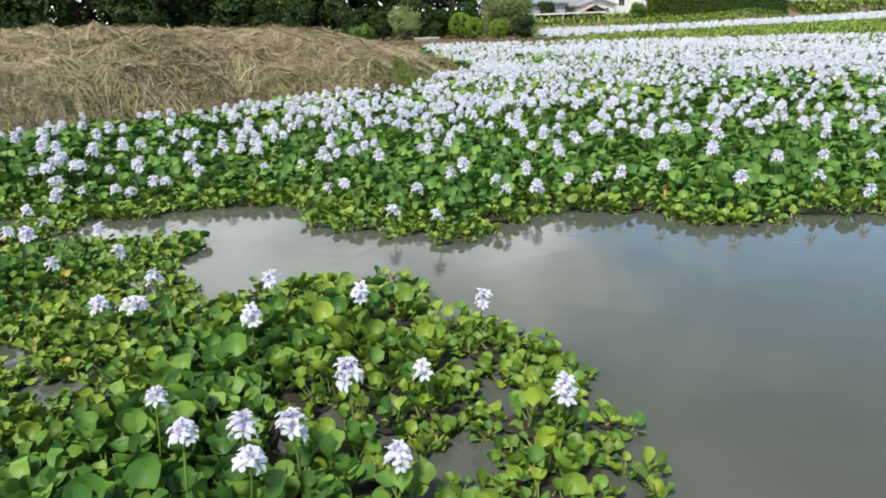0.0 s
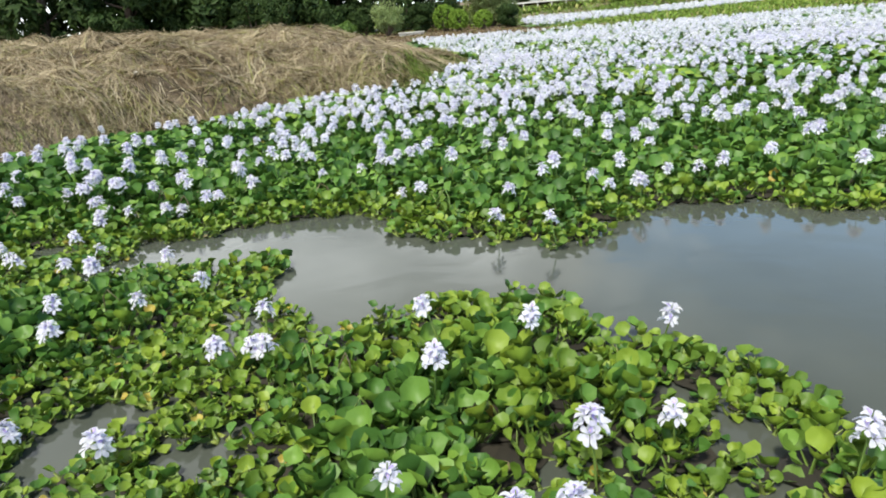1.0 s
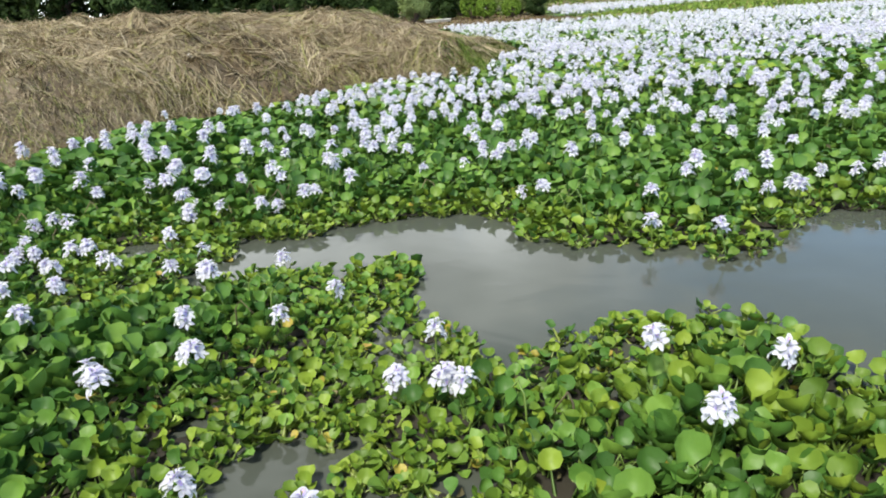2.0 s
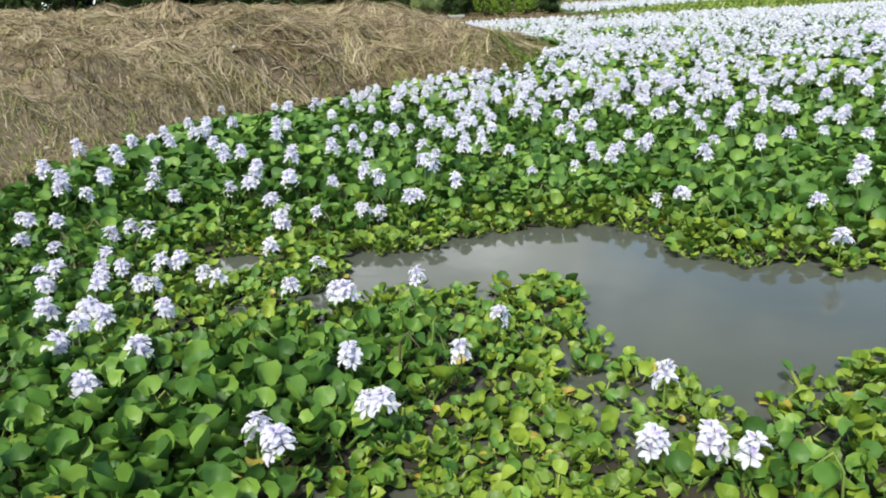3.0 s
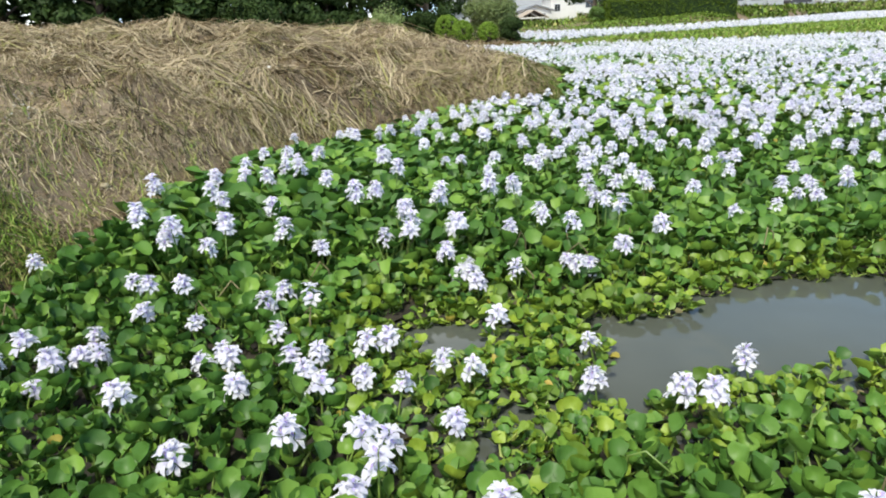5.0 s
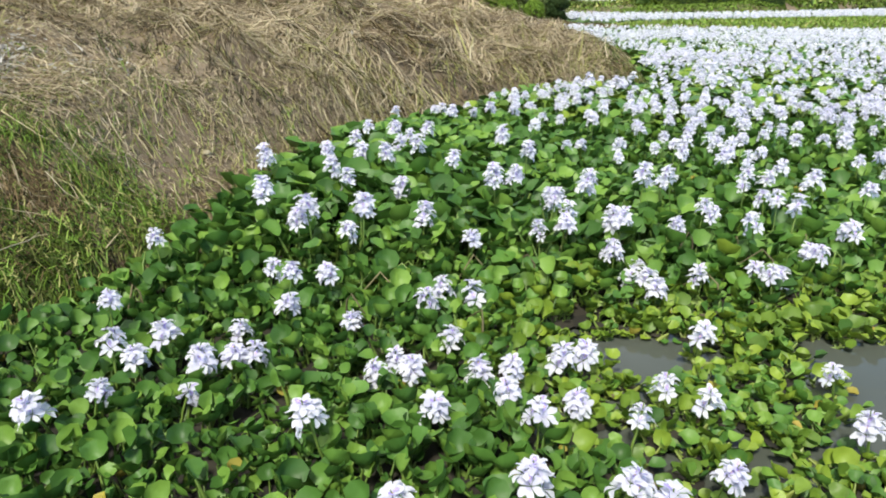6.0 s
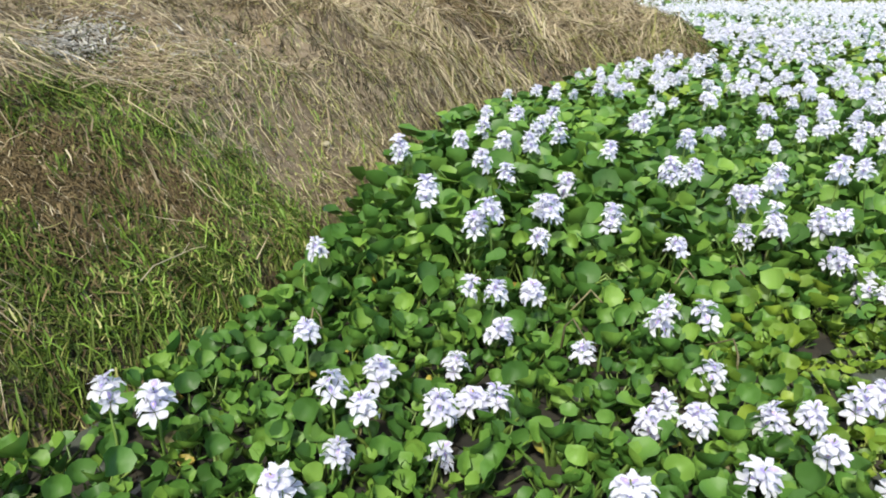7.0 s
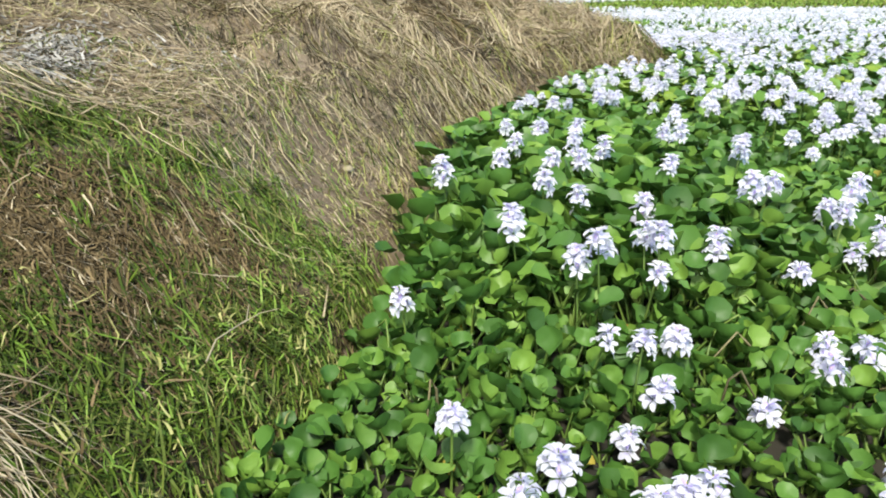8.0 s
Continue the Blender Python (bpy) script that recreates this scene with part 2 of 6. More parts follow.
# Open water in the near pond: the channel and the wide pool, with the edge of the floating plants.
OPEN = np.array([
    (-2.93, 4.93), (-2.72, 5.0), (-2.6, 4.9), (-2.37, 5.0), (-2.08, 5.2), (-1.75, 5.24), (-1.4, 5.27), (-1.2, 4.85), (-1.09, 4.62), (-0.78, 4.46),
    (-0.5, 4.47), (-0.36, 4.34), (-0.19, 4.34), (0.04, 4.12), (0.3, 4.4), (0.63, 4.75), (0.84, 4.82), (1.05, 4.74), (1.43, 4.74), (1.55, 4.46),
    (1.93, 4.34), (2.47, 4.5), (2.86, 4.56), (4.0, 4.4), (6.0, 4.4), (10, 4.0), (10, -6), (1.2, -1.0), (0.45, 0.6), (0.5, 1.45)], float)
OPEN_NEAR = np.array([
    (0.6, 1.62), (0.68, 1.74), (0.58, 1.88), (0.71, 2.03), (0.65, 2.2), (0.53, 2.26), (0.5, 2.5), (0.33, 2.8), (0.15, 3.02), (-0.02, 3.03), (-0.16, 3.2), (-0.19, 3.48), (-0.44, 3.63),
    (-0.6, 3.46), (-0.8, 3.63), (-1.08, 3.45), (-1.22, 3.42), (-1.38, 3.31), (-1.45, 3.28), (-1.47, 3.5), (-1.66, 3.66), (-1.76, 3.76), (-1.74, 3.92), (-1.85, 4.05), (-1.73, 4.28),
    (-1.76, 4.42), (-2.15, 4.45), (-2.38, 4.38), (-2.7, 4.47), (-2.9, 4.36), (-3.08, 4.34), (-2.98, 4.53), (-2.96, 4.75)], float)
OPEN = np.vstack([OPEN, OPEN_NEAR])
POOLS = [np.array(p, float) for p in (
    [(-3.85, 5.03), (-3.62, 5.12), (-3.4, 5.1), (-3.29, 5.01), (-3.29, 4.88), (-3.53, 4.82), (-3.74, 4.86)],
    [(-2.42, 2.82), (-2.2, 2.85), (-1.93, 2.73), (-1.95, 2.58), (-2.08, 2.52), (-2.17, 2.36), (-2.3, 2.2), (-2.45, 2.3), (-2.36, 2.55)],
    [(-1.85, 2.5), (-1.66, 2.52), (-1.62, 2.3), (-1.6, 2.12), (-1.9, 2.25)],
    [(-2.02, 3.87), (-1.93, 3.93), (-1.84, 3.8), (-1.87, 3.62), (-1.86, 3.43), (-1.8, 3.25), (-2.02, 3.28), (-1.99, 3.44), (-2.04, 3.65)],
    [(-1.8, 3.2), (-1.58, 3.2), (-1.64, 3.1), (-1.8, 3.12)],
    [(0.13, 2.36), (0.36, 2.46), (0.41, 2.36), (0.17, 2.2)],
    [(-0.14, 1.98), (0.08, 1.95), (0.2, 1.87), (0.17, 1.76), (-0.02, 1.66), (-0.12, 1.7)],
    [(-1.05, 3.15), (-0.9, 3.22), (-0.85, 3.08), (-1.0, 3.02)],
)]
for cx, cy, rx, ry in ((-3.8, 4.66, 0.12, 0.05), (-3.45, 4.27, 0.12, 0.05), (-2.22, 3.24, 0.06, 0.05), (-0.24, 2.74, 0.12, 0.04), (-2.06, 4.05, 0.06, 0.08), (-0.45, 2.12, 0.05, 0.05)):
    POOLS.append(np.array([(cx + rx * math.cos(k * math.pi / 4), cy + ry * math.sin(k * math.pi / 4)) for k in range(8)]))


def inside(poly, x, y):
    hit = np.zeros(np.shape(x), bool)
    for (ax, ay), (bx, by) in zip(poly, np.roll(poly, -1, 0)):
        cross = (ay > y) != (by > y)
        hit ^= cross & (x < (bx - ax) * (y - ay) / ((by - ay) if by != ay else 1e-9) + ax)
    return hit


def edge_distance(poly, x, y):
    best = np.full(np.shape(x), 1e9)
    for (ax, ay), (bx, by) in zip(poly, np.roll(poly, -1, 0)):
        dx, dy = bx - ax, by - ay
        k = np.clip(((x - ax) * dx + (y - ay) * dy) / (dx * dx + dy * dy), 0, 1)
        best = np.minimum(best, np.hypot(x - ax - k * dx, y - ay - k * dy))
    return best


def signed(poly, x, y):
    """Distance to the outline, positive inside."""
    d = edge_distance(poly, x, y)
    return np.where(inside(poly, x, y), d, -d)


def ease(a, b, v):
    k = np.clip((v - a) / (b - a), 0, 1)
    return k * k * (3 - 2 * k)


def wobble(x, y, f, seed):
    """Smooth unevenness between -1 and 1, from a few sines."""
    r = np.random.RandomState(seed)
    out = 0
    for _ in range(6):
        a, p, q = r.uniform(0, 6.28), r.uniform(0, 6.28), f * r.uniform(0.6, 1.6)
        out = out + np.sin(q * (x * np.cos(a) + y * np.sin(a)) + p)
    return out / 3.2


def land(x, y):
    """Height of the ground: bed of the ponds, mound, dike, far banks."""
    x, y = np.asarray(x, float), np.asarray(y, float)
    d1, d2 = -signed(POND, x, y), -signed(POND_FAR, x, y)
    d = np.minimum(d1, d2)
    rise = np.interp(d, [0.0, 0.12, 0.5, 1.0, 1.6, 2.4, 4.0, 7.0], [-0.05, 0.17, 0.47, 0.76, 0.95, 1.09, 1.31, 1.37])
    spit = np.interp(y, [1.5, 4.5, 6.0, 12.0, 13.5, 15.0, 17.0, 20.0, 25.0, 29.0, 33.0], [0.3, 0.85, 1.0, 1.0, 0.9, 0.7, 0.53, 0.4, 0.28, 0.2, 0.14])
    ridge = np.interp(y, [1.5, 4.5, 6.0, 13.0, 17.0, 21.0, 25.0, 29.0, 33.0], [0.3, 0.85, 1.0, 1.0, 0.87, 0.7, 0.45, 0.22, 0.14])
    scale = spit + (ridge - spit) * ease(-1.2, -3.2, x)
    scale = np.where((x > 3) & (y < 10), 0.3, scale)
    bumps = 0.07 * wobble(x, y, 2.2, 3) + 0.08 * wobble(x, y, 6.0, 4) + 0.065 * wobble(x, y, 12.0, 5) * ease(6.6, 8.2, y)
    up = rise * scale + bumps * np.clip(d * 1.5, 0, 1) * np.clip(scale * 1.3, 0.2, 1)
    up = up + 0.17 * np.exp(-(((y - 8.3) / 0.9) ** 2)) * ease(0.0, 0.5, d) * ease(2.4, 1.2, d) * ease(-1.0, -4.0, x)
    up = up + (0.3 + 0.45 * ease(17, 26, x)) * ease(0.0, 2.4, d2) * ease(11, 15, x) * ease(48, 53, y) * ease(88, 68, y)
    up = up + np.interp(y, [30, 60, 95, 110, 500], [0.0, 0.22, 0.12, 1.0, 4.0])
    bed = -0.05 - 0.45 * np.clip(-d / 0.6, 0, 1)
    return np.where(d > 0, up, bed)


def open_distance(x, y):
    """Distance from open water, negative on it; small pools count as well."""
    d = -signed(OPEN, x, y)
    for p in POOLS:
        d = np.minimum(d, -signed(p, x, y) + 0.05)
    return d


def bloom_height(x, y):
    """Height of the flower heads over the water."""
    dw = np.maximum(open_distance(x, y), 0)
    h = 0.12 + 0.14 * ease(0.05, 0.9, dw)
    h = h + 0.05 * ease(1.0, 0.2, np.hypot(x + 0.9, y - 1.7))
    h = h - 0.085 * ease(6.1, 5.3, y) * ease(-3.5, -4.3, x) * ease(0.3, 0.9, dw)
    h = h + 0.1 * np.exp(-(((x + 0.6) / 0.55) ** 2 + ((y - 2.75) / 0.45) ** 2)) + 0.04 * ease(-0.6, 0.0, x) + 0.05 * ease(7.0, 8.5, y)
    h = h + 0.2 * np.exp(-(((x + 4.7) / 1.3) ** 2 + ((y - 7.2) / 1.4) ** 2))
    return h


# ---------------------------------------------------------------- mesh helpers
def tri_mesh(name, verts, tris, mats, index=None, smooth=True):
    me = bpy.data.meshes.new(name)
    verts, tris = np.ascontiguousarray(verts, np.float32), np.ascontiguousarray(tris, np.int32)
    me.vertices.add(len(verts))
    me.vertices.foreach_set("co", verts.ravel())
    me.loops.add(tris.size)
    me.loops.foreach_set("vertex_index", tris.ravel())
    me.polygons.add(len(tris))
    me.polygons.foreach_set("loop_start", np.arange(0, tris.size, 3, dtype=np.int32))
    for m in mats:
        me.materials.append(m)
    if index is not None:
        me.polygons.foreach_set("material_index", np.ascontiguousarray(index, np.int32))
    me.polygons.foreach_set("use_smooth", np.full(len(tris), smooth))
    me.update(calc_edges=True)
    me.validate()
    return me


class Heap:
    """Collects many small shapes into one mesh."""

    def __init__(self):
        self.v, self.t, self.m, self.n = [], [], [], 0

    def add(self, v, t, m):
        self.v.append(v)
        self.t.append(t + self.n)
        self.m.append(m)
        self.n += len(v)

    def add_many(self, shape, mats3, offset):
        """shape: verts, tris, material indices; mats3: k x 3 x 3; offset: k x 3."""
        v, t, m = shape
        k = len(offset)
        if not k:
            return
        vs = np.einsum("kij,vj->kvi", mats3, v) + offset[:, None, :]
        ts = t[None] + (np.arange(k) * len(v))[:, None, None]
        self.add(vs.reshape(-1, 3), ts.reshape(-1, 3), np.tile(m, k))

    def mesh(self, name, mats, smooth=True):
        return tri_mesh(name, np.concatenate(self.v), np.concatenate(self.t), mats, np.concatenate(self.m), smooth)


def part(name, me, parent, m=None, label=""):
    ob = new(name, me)
    ob.parent = parent
    if m is not None:
        ob.matrix_basis = m
    if label:
        ob["label"] = label
    return ob


def tube(path, radii, sides=3):
    """A thin tube along a path of points: verts, tris."""
    path = np.asarray(path, float)
    tang = np.gradient(path, axis=0)
    tang /= np.linalg.norm(tang, axis=1)[:, None] + 1e-9
    side = np.cross(tang, (0.13, 0.97, 0.21))
    side /= np.linalg.norm(side, axis=1)[:, None] + 1e-9
    other = np.cross(tang, side)
    a = np.arange(sides) * 2 * np.pi / sides
    ring = side[:, None] * np.cos(a)[None, :, None] + other[:, None] * np.sin(a)[None, :, None]
    v = (path[:, None] + ring * np.asarray(radii)[:, None, None]).reshape(-1, 3)
    t = []
    for i in range(len(path) - 1):
        for j in range(sides):
            p, q = i * sides + j, i * sides + (j + 1) % sides
            t += [(p, q, q + sides), (p, q + sides, p + sides)]
    return v, np.array(t)


def zturn(a):
    c, s = np.cos(a), np.sin(a)
    o, i = np.zeros_like(c), np.ones_like(c)
    return np.stack([np.stack([c, -s, o], -1), np.stack([s, c, o], -1), np.stack([o, o, i], -1)], -2)


def xturn(a):
    c, s = np.cos(a), np.sin(a)
    o, i = np.zeros_like(c), np.ones_like(c)
    return np.stack([np.stack([i, o, o], -1), np.stack([o, c, -s], -1), np.stack([o, s, c], -1)], -2)


# ---------------------------------------------------------------- water hyacinth: leaf and flower shapes
def leaf_shape(rng, length, radius, lean, tilt, cup, swell, points=10, plain=0):
    """One leaf: a swollen stalk and a round, cupped blade. Grows from the origin, leaning towards +x. plain 1 and 2 are lighter builds."""
    s = np.array([0.0, 0.3, 0.65, 1.0]) if plain == 0 else np.array([0.0, 1.0])
    if plain == 2:
        points = 7
    path = np.stack([length * math.sin(lean) * s**1.5, 0.1 * length * rng.uniform(-1, 1) * s**2, length * math.cos(lean) * s], -1)
    v1, t1 = tube(path, [0.005, 0.005 + swell, 0.005 + 0.35 * swell, 0.0035] if plain == 0 else [0.006 + 0.5 * swell, 0.0035])
    tip = path[-1]
    u = np.array([math.cos(tilt), 0, math.sin(tilt)])
    w = np.array([0.0, 1.0, 0.0])
    nrm = np.array([-math.sin(tilt), 0, math.cos(tilt)])
    a = np.arange(points) * 2 * np.pi / points + np.pi / points
    gap = np.abs((a - np.pi + np.pi) % (2 * np.pi) - np.pi)
    away = np.abs(((a - np.pi) + np.pi) % (2 * np.pi) - np.pi)
    r = radius * (1.0 - 0.30 * np.exp(-((away / 0.4) ** 2)) + 0.13 * np.exp(-((gap / 0.35) ** 2))) * (1 + 0.05 * rng.randn(points))
    mid = tip + u * radius * 0.82
    bend = cup * (np.sin(a) ** 2 * 0.9 + 0.35 * np.cos(a) ** 2 - 0.12)
    wave = (0.10 * np.sin(a * 3 + rng.uniform(0, 6)) + 0.08 * np.sin(a * 2 + rng.uniform(0, 6)) + 0.05 * rng.randn(points)) * radius
    rim = mid + (np.cos(a) * r)[:, None] * u * 0.95 + (np.sin(a) * r * 1.06)[:, None] * w + (bend * radius + wave)[:, None] * nrm
    inner = mid + 0.55 * ((np.cos(a) * r)[:, None] * u + (np.sin(a) * r)[:, None] * w) + (0.28 * bend * radius)[:, None] * nrm
    v2 = np.vstack([mid[None] - nrm * 0.05 * radius, inner, rim])
    t2 = []
    if plain == 2:
        v2 = np.vstack([mid[None] - nrm * 0.1 * radius, rim])
    for i in range(points):
        j = (i + 1) % points
        if plain == 2:
            t2.append((0, 1 + i, 1 + j))
            continue
        t2 += [(0, 1 + i, 1 + j), (1 + i, 1 + points + i, 1 + points + j), (1 + i, 1 + points + j, 1 + j)]
    t2 = np.array(t2)
    return np.vstack([v1, v2]), np.vstack([t1, t2 + len(v1)]), np.concatenate([np.ones(len(t1), int), np.zeros(len(t2), int)])


def far_leaf_shape(rng, length, radius, lean, tilt, cup):
    """A blade alone with six corners, for plants far off."""
    tip = np.array([length * math.sin(lean), 0, length * math.cos(lean)])
    u = np.array([math.cos(tilt), 0, math.sin(tilt)])
    w = np.array([0.0, 1.0, 0.0])
    nrm = np.array([-math.sin(tilt), 0, math.cos(tilt)])
    a = np.arange(6) * np.pi / 3
    mid = tip + u * radius * 0.7
    rim = mid + radius * (np.cos(a)[:, None] * u + np.sin(a)[:, None] * w) + (cup * radius * np.sin(a) ** 2)[:, None] * nrm
    return rim, np.array([(0, 1, 5), (1, 2, 5), (2, 4, 5), (2, 3, 4)]), np.zeros(4, int)


RNG = np.random.RandomState(7)
D = math.pi / 180
# tall plants near the bank, middling ones inside the mats, low bulbous ones at the edge of the water
TALL_POSES = ((6, 66), (12, 48), (18, 34), (24, 58), (32, 38), (36, 52), (22, 18), (10, 78))
MID_POSES = ((8, 62), (16, 46), (26, 58), (34, 52), (42, 28), (46, 42), (28, 18), (12, 74), (38, 62), (50, 30))
LOW_POSES = ((15, 50), (30, 35), (45, 20), (58, 35), (64, 5), (25, 65), (40, 50), (52, 12))


def leaf_set(poses, long, wide, cup, swell, plain, seed):
    r = np.random.RandomState(seed)
    return [leaf_shape(r, r.uniform(*long), r.uniform(*wide), lean * D, tilt * D, r.uniform(*cup), swell, 12 if plain == 0 else 9, plain) for lean, tilt in poses]


# full, lighter and plainest build of each set
LOWS = [leaf_set(LOW_POSES, (0.03, 0.062), (0.019, 0.031), (0.4, 1.1), 0.010, k, 9) for k in range(3)]
MIDS = [leaf_set(MID_POSES, (0.06, 0.12), (0.023, 0.040), (0.45, 1.2), 0.006, k, 8) for k in range(3)]
TALLS = [leaf_set(TALL_POSES, (0.16, 0.215), (0.031, 0.046), (0.45, 1.0), 0.004, k, 7) for k in range(3)]
FAR = [far_leaf_shape(RNG, RNG.uniform(0.14, 0.22), RNG.uniform(0.05, 0.065), lean * D, tilt * D, RNG.uniform(0.2, 0.5))
       for lean, tilt in ((8, 60), (22, 30), (35, 10), (42, 45), (30, -10))]


def floret_shape(rng):
    """One open flower facing +z: six broad, ruffled petals over a short funnel; the upper one with a violet eye and a yellow spot."""
    v, t, m = [], [], []
    for k in range(6):
        a = k * math.pi / 3 + rng.uniform(-0.12, 0.12)
        c, s = math.cos(a), math.sin(a)
        top = k == 0
        wide = (0.0146 if top else 0.0122 - 0.0014 * (k % 2)) * rng.uniform(0.9, 1.1)
        long = (0.046 - 0.003 * (k % 2)) * rng.uniform(0.88, 1.12)
        lift, curl, skew = 0.0025 * (k % 2) + rng.uniform(-0.001, 0.001), rng.uniform(-0.004, 0.007), rng.uniform(-0.004, 0.004)
        n = len(v)
        ruff = rng.uniform(-0.003, 0.003, 8)
        rows = ((0.002, 0, -0.006), (0.012, wide * 0.5, 0.003), (0.024, wide, 0.009 + ruff[0]), (0.034, wide * 0.82 + skew, 0.0085 + ruff[1]), (long, wide * 0.34 + skew, 0.006 - curl + ruff[2]),
                (long * 0.98, -wide * 0.30 + skew, 0.006 - curl + ruff[3]), (0.034, -wide * 0.82 + skew, 0.0085 + ruff[4]), (0.024, -wide, 0.009 + ruff[5]), (0.012, -wide * 0.5, 0.003), (0.014, 0, 0.001), (0.028, skew * 0.5, 0.0065))
        for r, q, z in rows:
            v.append((c * r - s * q, s * r + c * q, z + lift))
        tri = [(0, 9, 1), (0, 8, 9), (1, 9, 2), (9, 8, 7), (9, 10, 2), (9, 7, 10), (2, 10, 3), (3, 10, 4), (4, 10, 5), (5, 10, 6), (6, 10, 7)]
        t += [(n + i, n + j, n + q) for i, j, q in tri]
        m += [3, 3] + [0] * 9
        if top:
            n = len(v)
            for r, q, z in ((0.008, 0, 0.004), (0.019, 0.0085, 0.0088), (0.019, -0.0085, 0.0088), (0.033, 0.004, 0.0108), (0.033, -0.004, 0.0108)):
                v.append((c * r - s * q, s * r + c * q, z + lift))
            t += [(n, n + 2, n + 1), (n + 1, n + 2, n + 3), (n + 2, n + 4, n + 3)]
            m += [1, 1, 1]
            n = len(v)
            for r, q, z in ((0.0155, 0, 0.0105), (0.021, 0.0022, 0.0115), (0.021, -0.0022, 0.0115)):
                v.append((c * r - s * q, s * r + c * q, z + lift))
            t.append((n, n + 2, n + 1))
            m.append(2)
    return np.array(v), np.array(t), np.array(m)


def light_floret_shape(rng):
    """The same flower with four faces to a petal, for crowds a little farther off."""
    v, t, m = [], [], []
    for k in range(6):
        a, long, wide = k * math.pi / 3 + rng.uniform(-0.12, 0.12), 0.043 * rng.uniform(0.88, 1.12), 0.0135 * rng.uniform(0.85, 1.1)
        c, s = math.cos(a), math.sin(a)
        n = len(v)
        for r, q, z in ((0.003, 0, -0.004), (0.027, wide, 0.009), (0.024, 0, 0.006), (0.027, -wide, 0.009), (long, rng.uniform(-0.003, 0.003), 0.005 + rng.uniform(-0.004, 0.004))):
            v.append((c * r - s * q, s * r + c * q, z + 0.0025 * (k % 2)))
        t += [(n, n + 2, n + 1), (n, n + 3, n + 2), (n + 1, n + 2, n + 4), (n + 2, n + 3, n + 4)]
        m += [0, 0, 0, 0]
    n = len(v)
    v += [(0.010, 0, 0.005), (0.027, 0.007, 0.0105), (0.027, -0.007, 0.0105)]
    return np.array(v), np.array(t + [(n, n + 2, n + 1)]), np.array(m + [1])


def spike_stalk(height):
    v, t = tube([(0, 0, -0.02), (0.004, 0.002, height * 0.5), (0, 0, height - 0.05), (0, 0, height + 0.05)], [0.0045, 0.0045, 0.004, 0.002], 4)
    return v, t, np.zeros(len(t), int)


FLORETS_LIGHT = [light_floret_shape(np.random.RandomState(95 + k)) for k in range(4)]
FLORETS = [floret_shape(np.random.RandomState(90 + k)) for k in range(4)]


def floret_poses(rng, count=12):
    """Places of the florets round the top of a spike: turns and offsets from the spike's head."""
    turns, offs = [], []
    for i in range(count):
        k = i / (count - 1)
        a = i * 2.4 + rng.uniform(-0.5, 0.5)
        up = -0.024 + 0.06 * k + rng.uniform(-0.005, 0.005)
        pitch = radians(60 - 46 * k + rng.uniform(-10, 10))
        out = 0.025 * math.cos(max(0.0, k - 0.35) * 2.2)
        m = Matrix.Rotation(a, 3, "Z") @ Matrix.Rotation(pitch, 3, "Y") @ Matrix.Rotation(math.pi + rng.uniform(-0.3, 0.3), 3, "Z")
        turns.append(np.array(m) * rng.uniform(0.74, 0.98))
        offs.append((math.cos(a) * out, math.sin(a) * out, up))
    return np.array(turns), np.array(offs)


def head_shape(rng, count, simple=0):
    """A whole flower head as one shape, for the crowds that stay farther off."""
    turns, offs = floret_poses(rng, count)
    heap = Heap()
    if simple == 2:
        shape = (np.array([(0.036, 0, 0.004), (0, 0.03, 0.008), (-0.036, 0, 0.004), (0, -0.03, 0.008)]), np.array([(0, 1, 2), (0, 2, 3)]), np.array([0, 0]))
    elif simple:
        a = np.arange(6) * np.pi / 3
        star = np.vstack([[(0, 0, 0.0)], np.stack([np.cos(a) * 0.034, np.sin(a) * 0.034, np.where(np.arange(6) % 2, 0.004, 0.010)], -1)])
        eye = np.array([(0.004, 0, 0.008), (0.018, 0.008, 0.0105), (0.018, -0.008, 0.0105)])
        shape = (np.vstack([star, eye]), np.array([(0, 1 + i, 1 + (i + 1) % 6) for i in range(6)] + [(7, 9, 8)]), np.array([0] * 6 + [1]))
    else:
        for k, shape in enumerate(FLORETS_LIGHT):
            heap.add_many(shape, turns[k::4], offs[k::4])
        return np.concatenate(heap.v), np.concatenate(heap.t), np.concatenate(heap.m)
    heap.add_many(shape, turns, offs)
    return np.concatenate(heap.v), np.concatenate(heap.t), np.concatenate(heap.m)


HEADS = [head_shape(RNG, n) for n in (6, 7, 8, 9, 10)]
HEADS_FAR = [head_shape(RNG, n, 1) for n in (5, 6, 7)]
HEADS_FAINT = [head_shape(RNG, n, 2) for n in (5, 6, 7)]

# ---------------------------------------------------------------- ground and water
def axis_steps(lo, hi, step, out_lo, out_hi):
    core = list(np.arange(lo, hi + 1e-6, step))
    k = step
    while core[-1] < out_hi:
        k *= 1.18
        core.append(core[-1] + k)
    k = step
    while core[0] > out_lo:
        k *= 1.18
        core.insert(0, core[0] - k)
    return np.array(core)


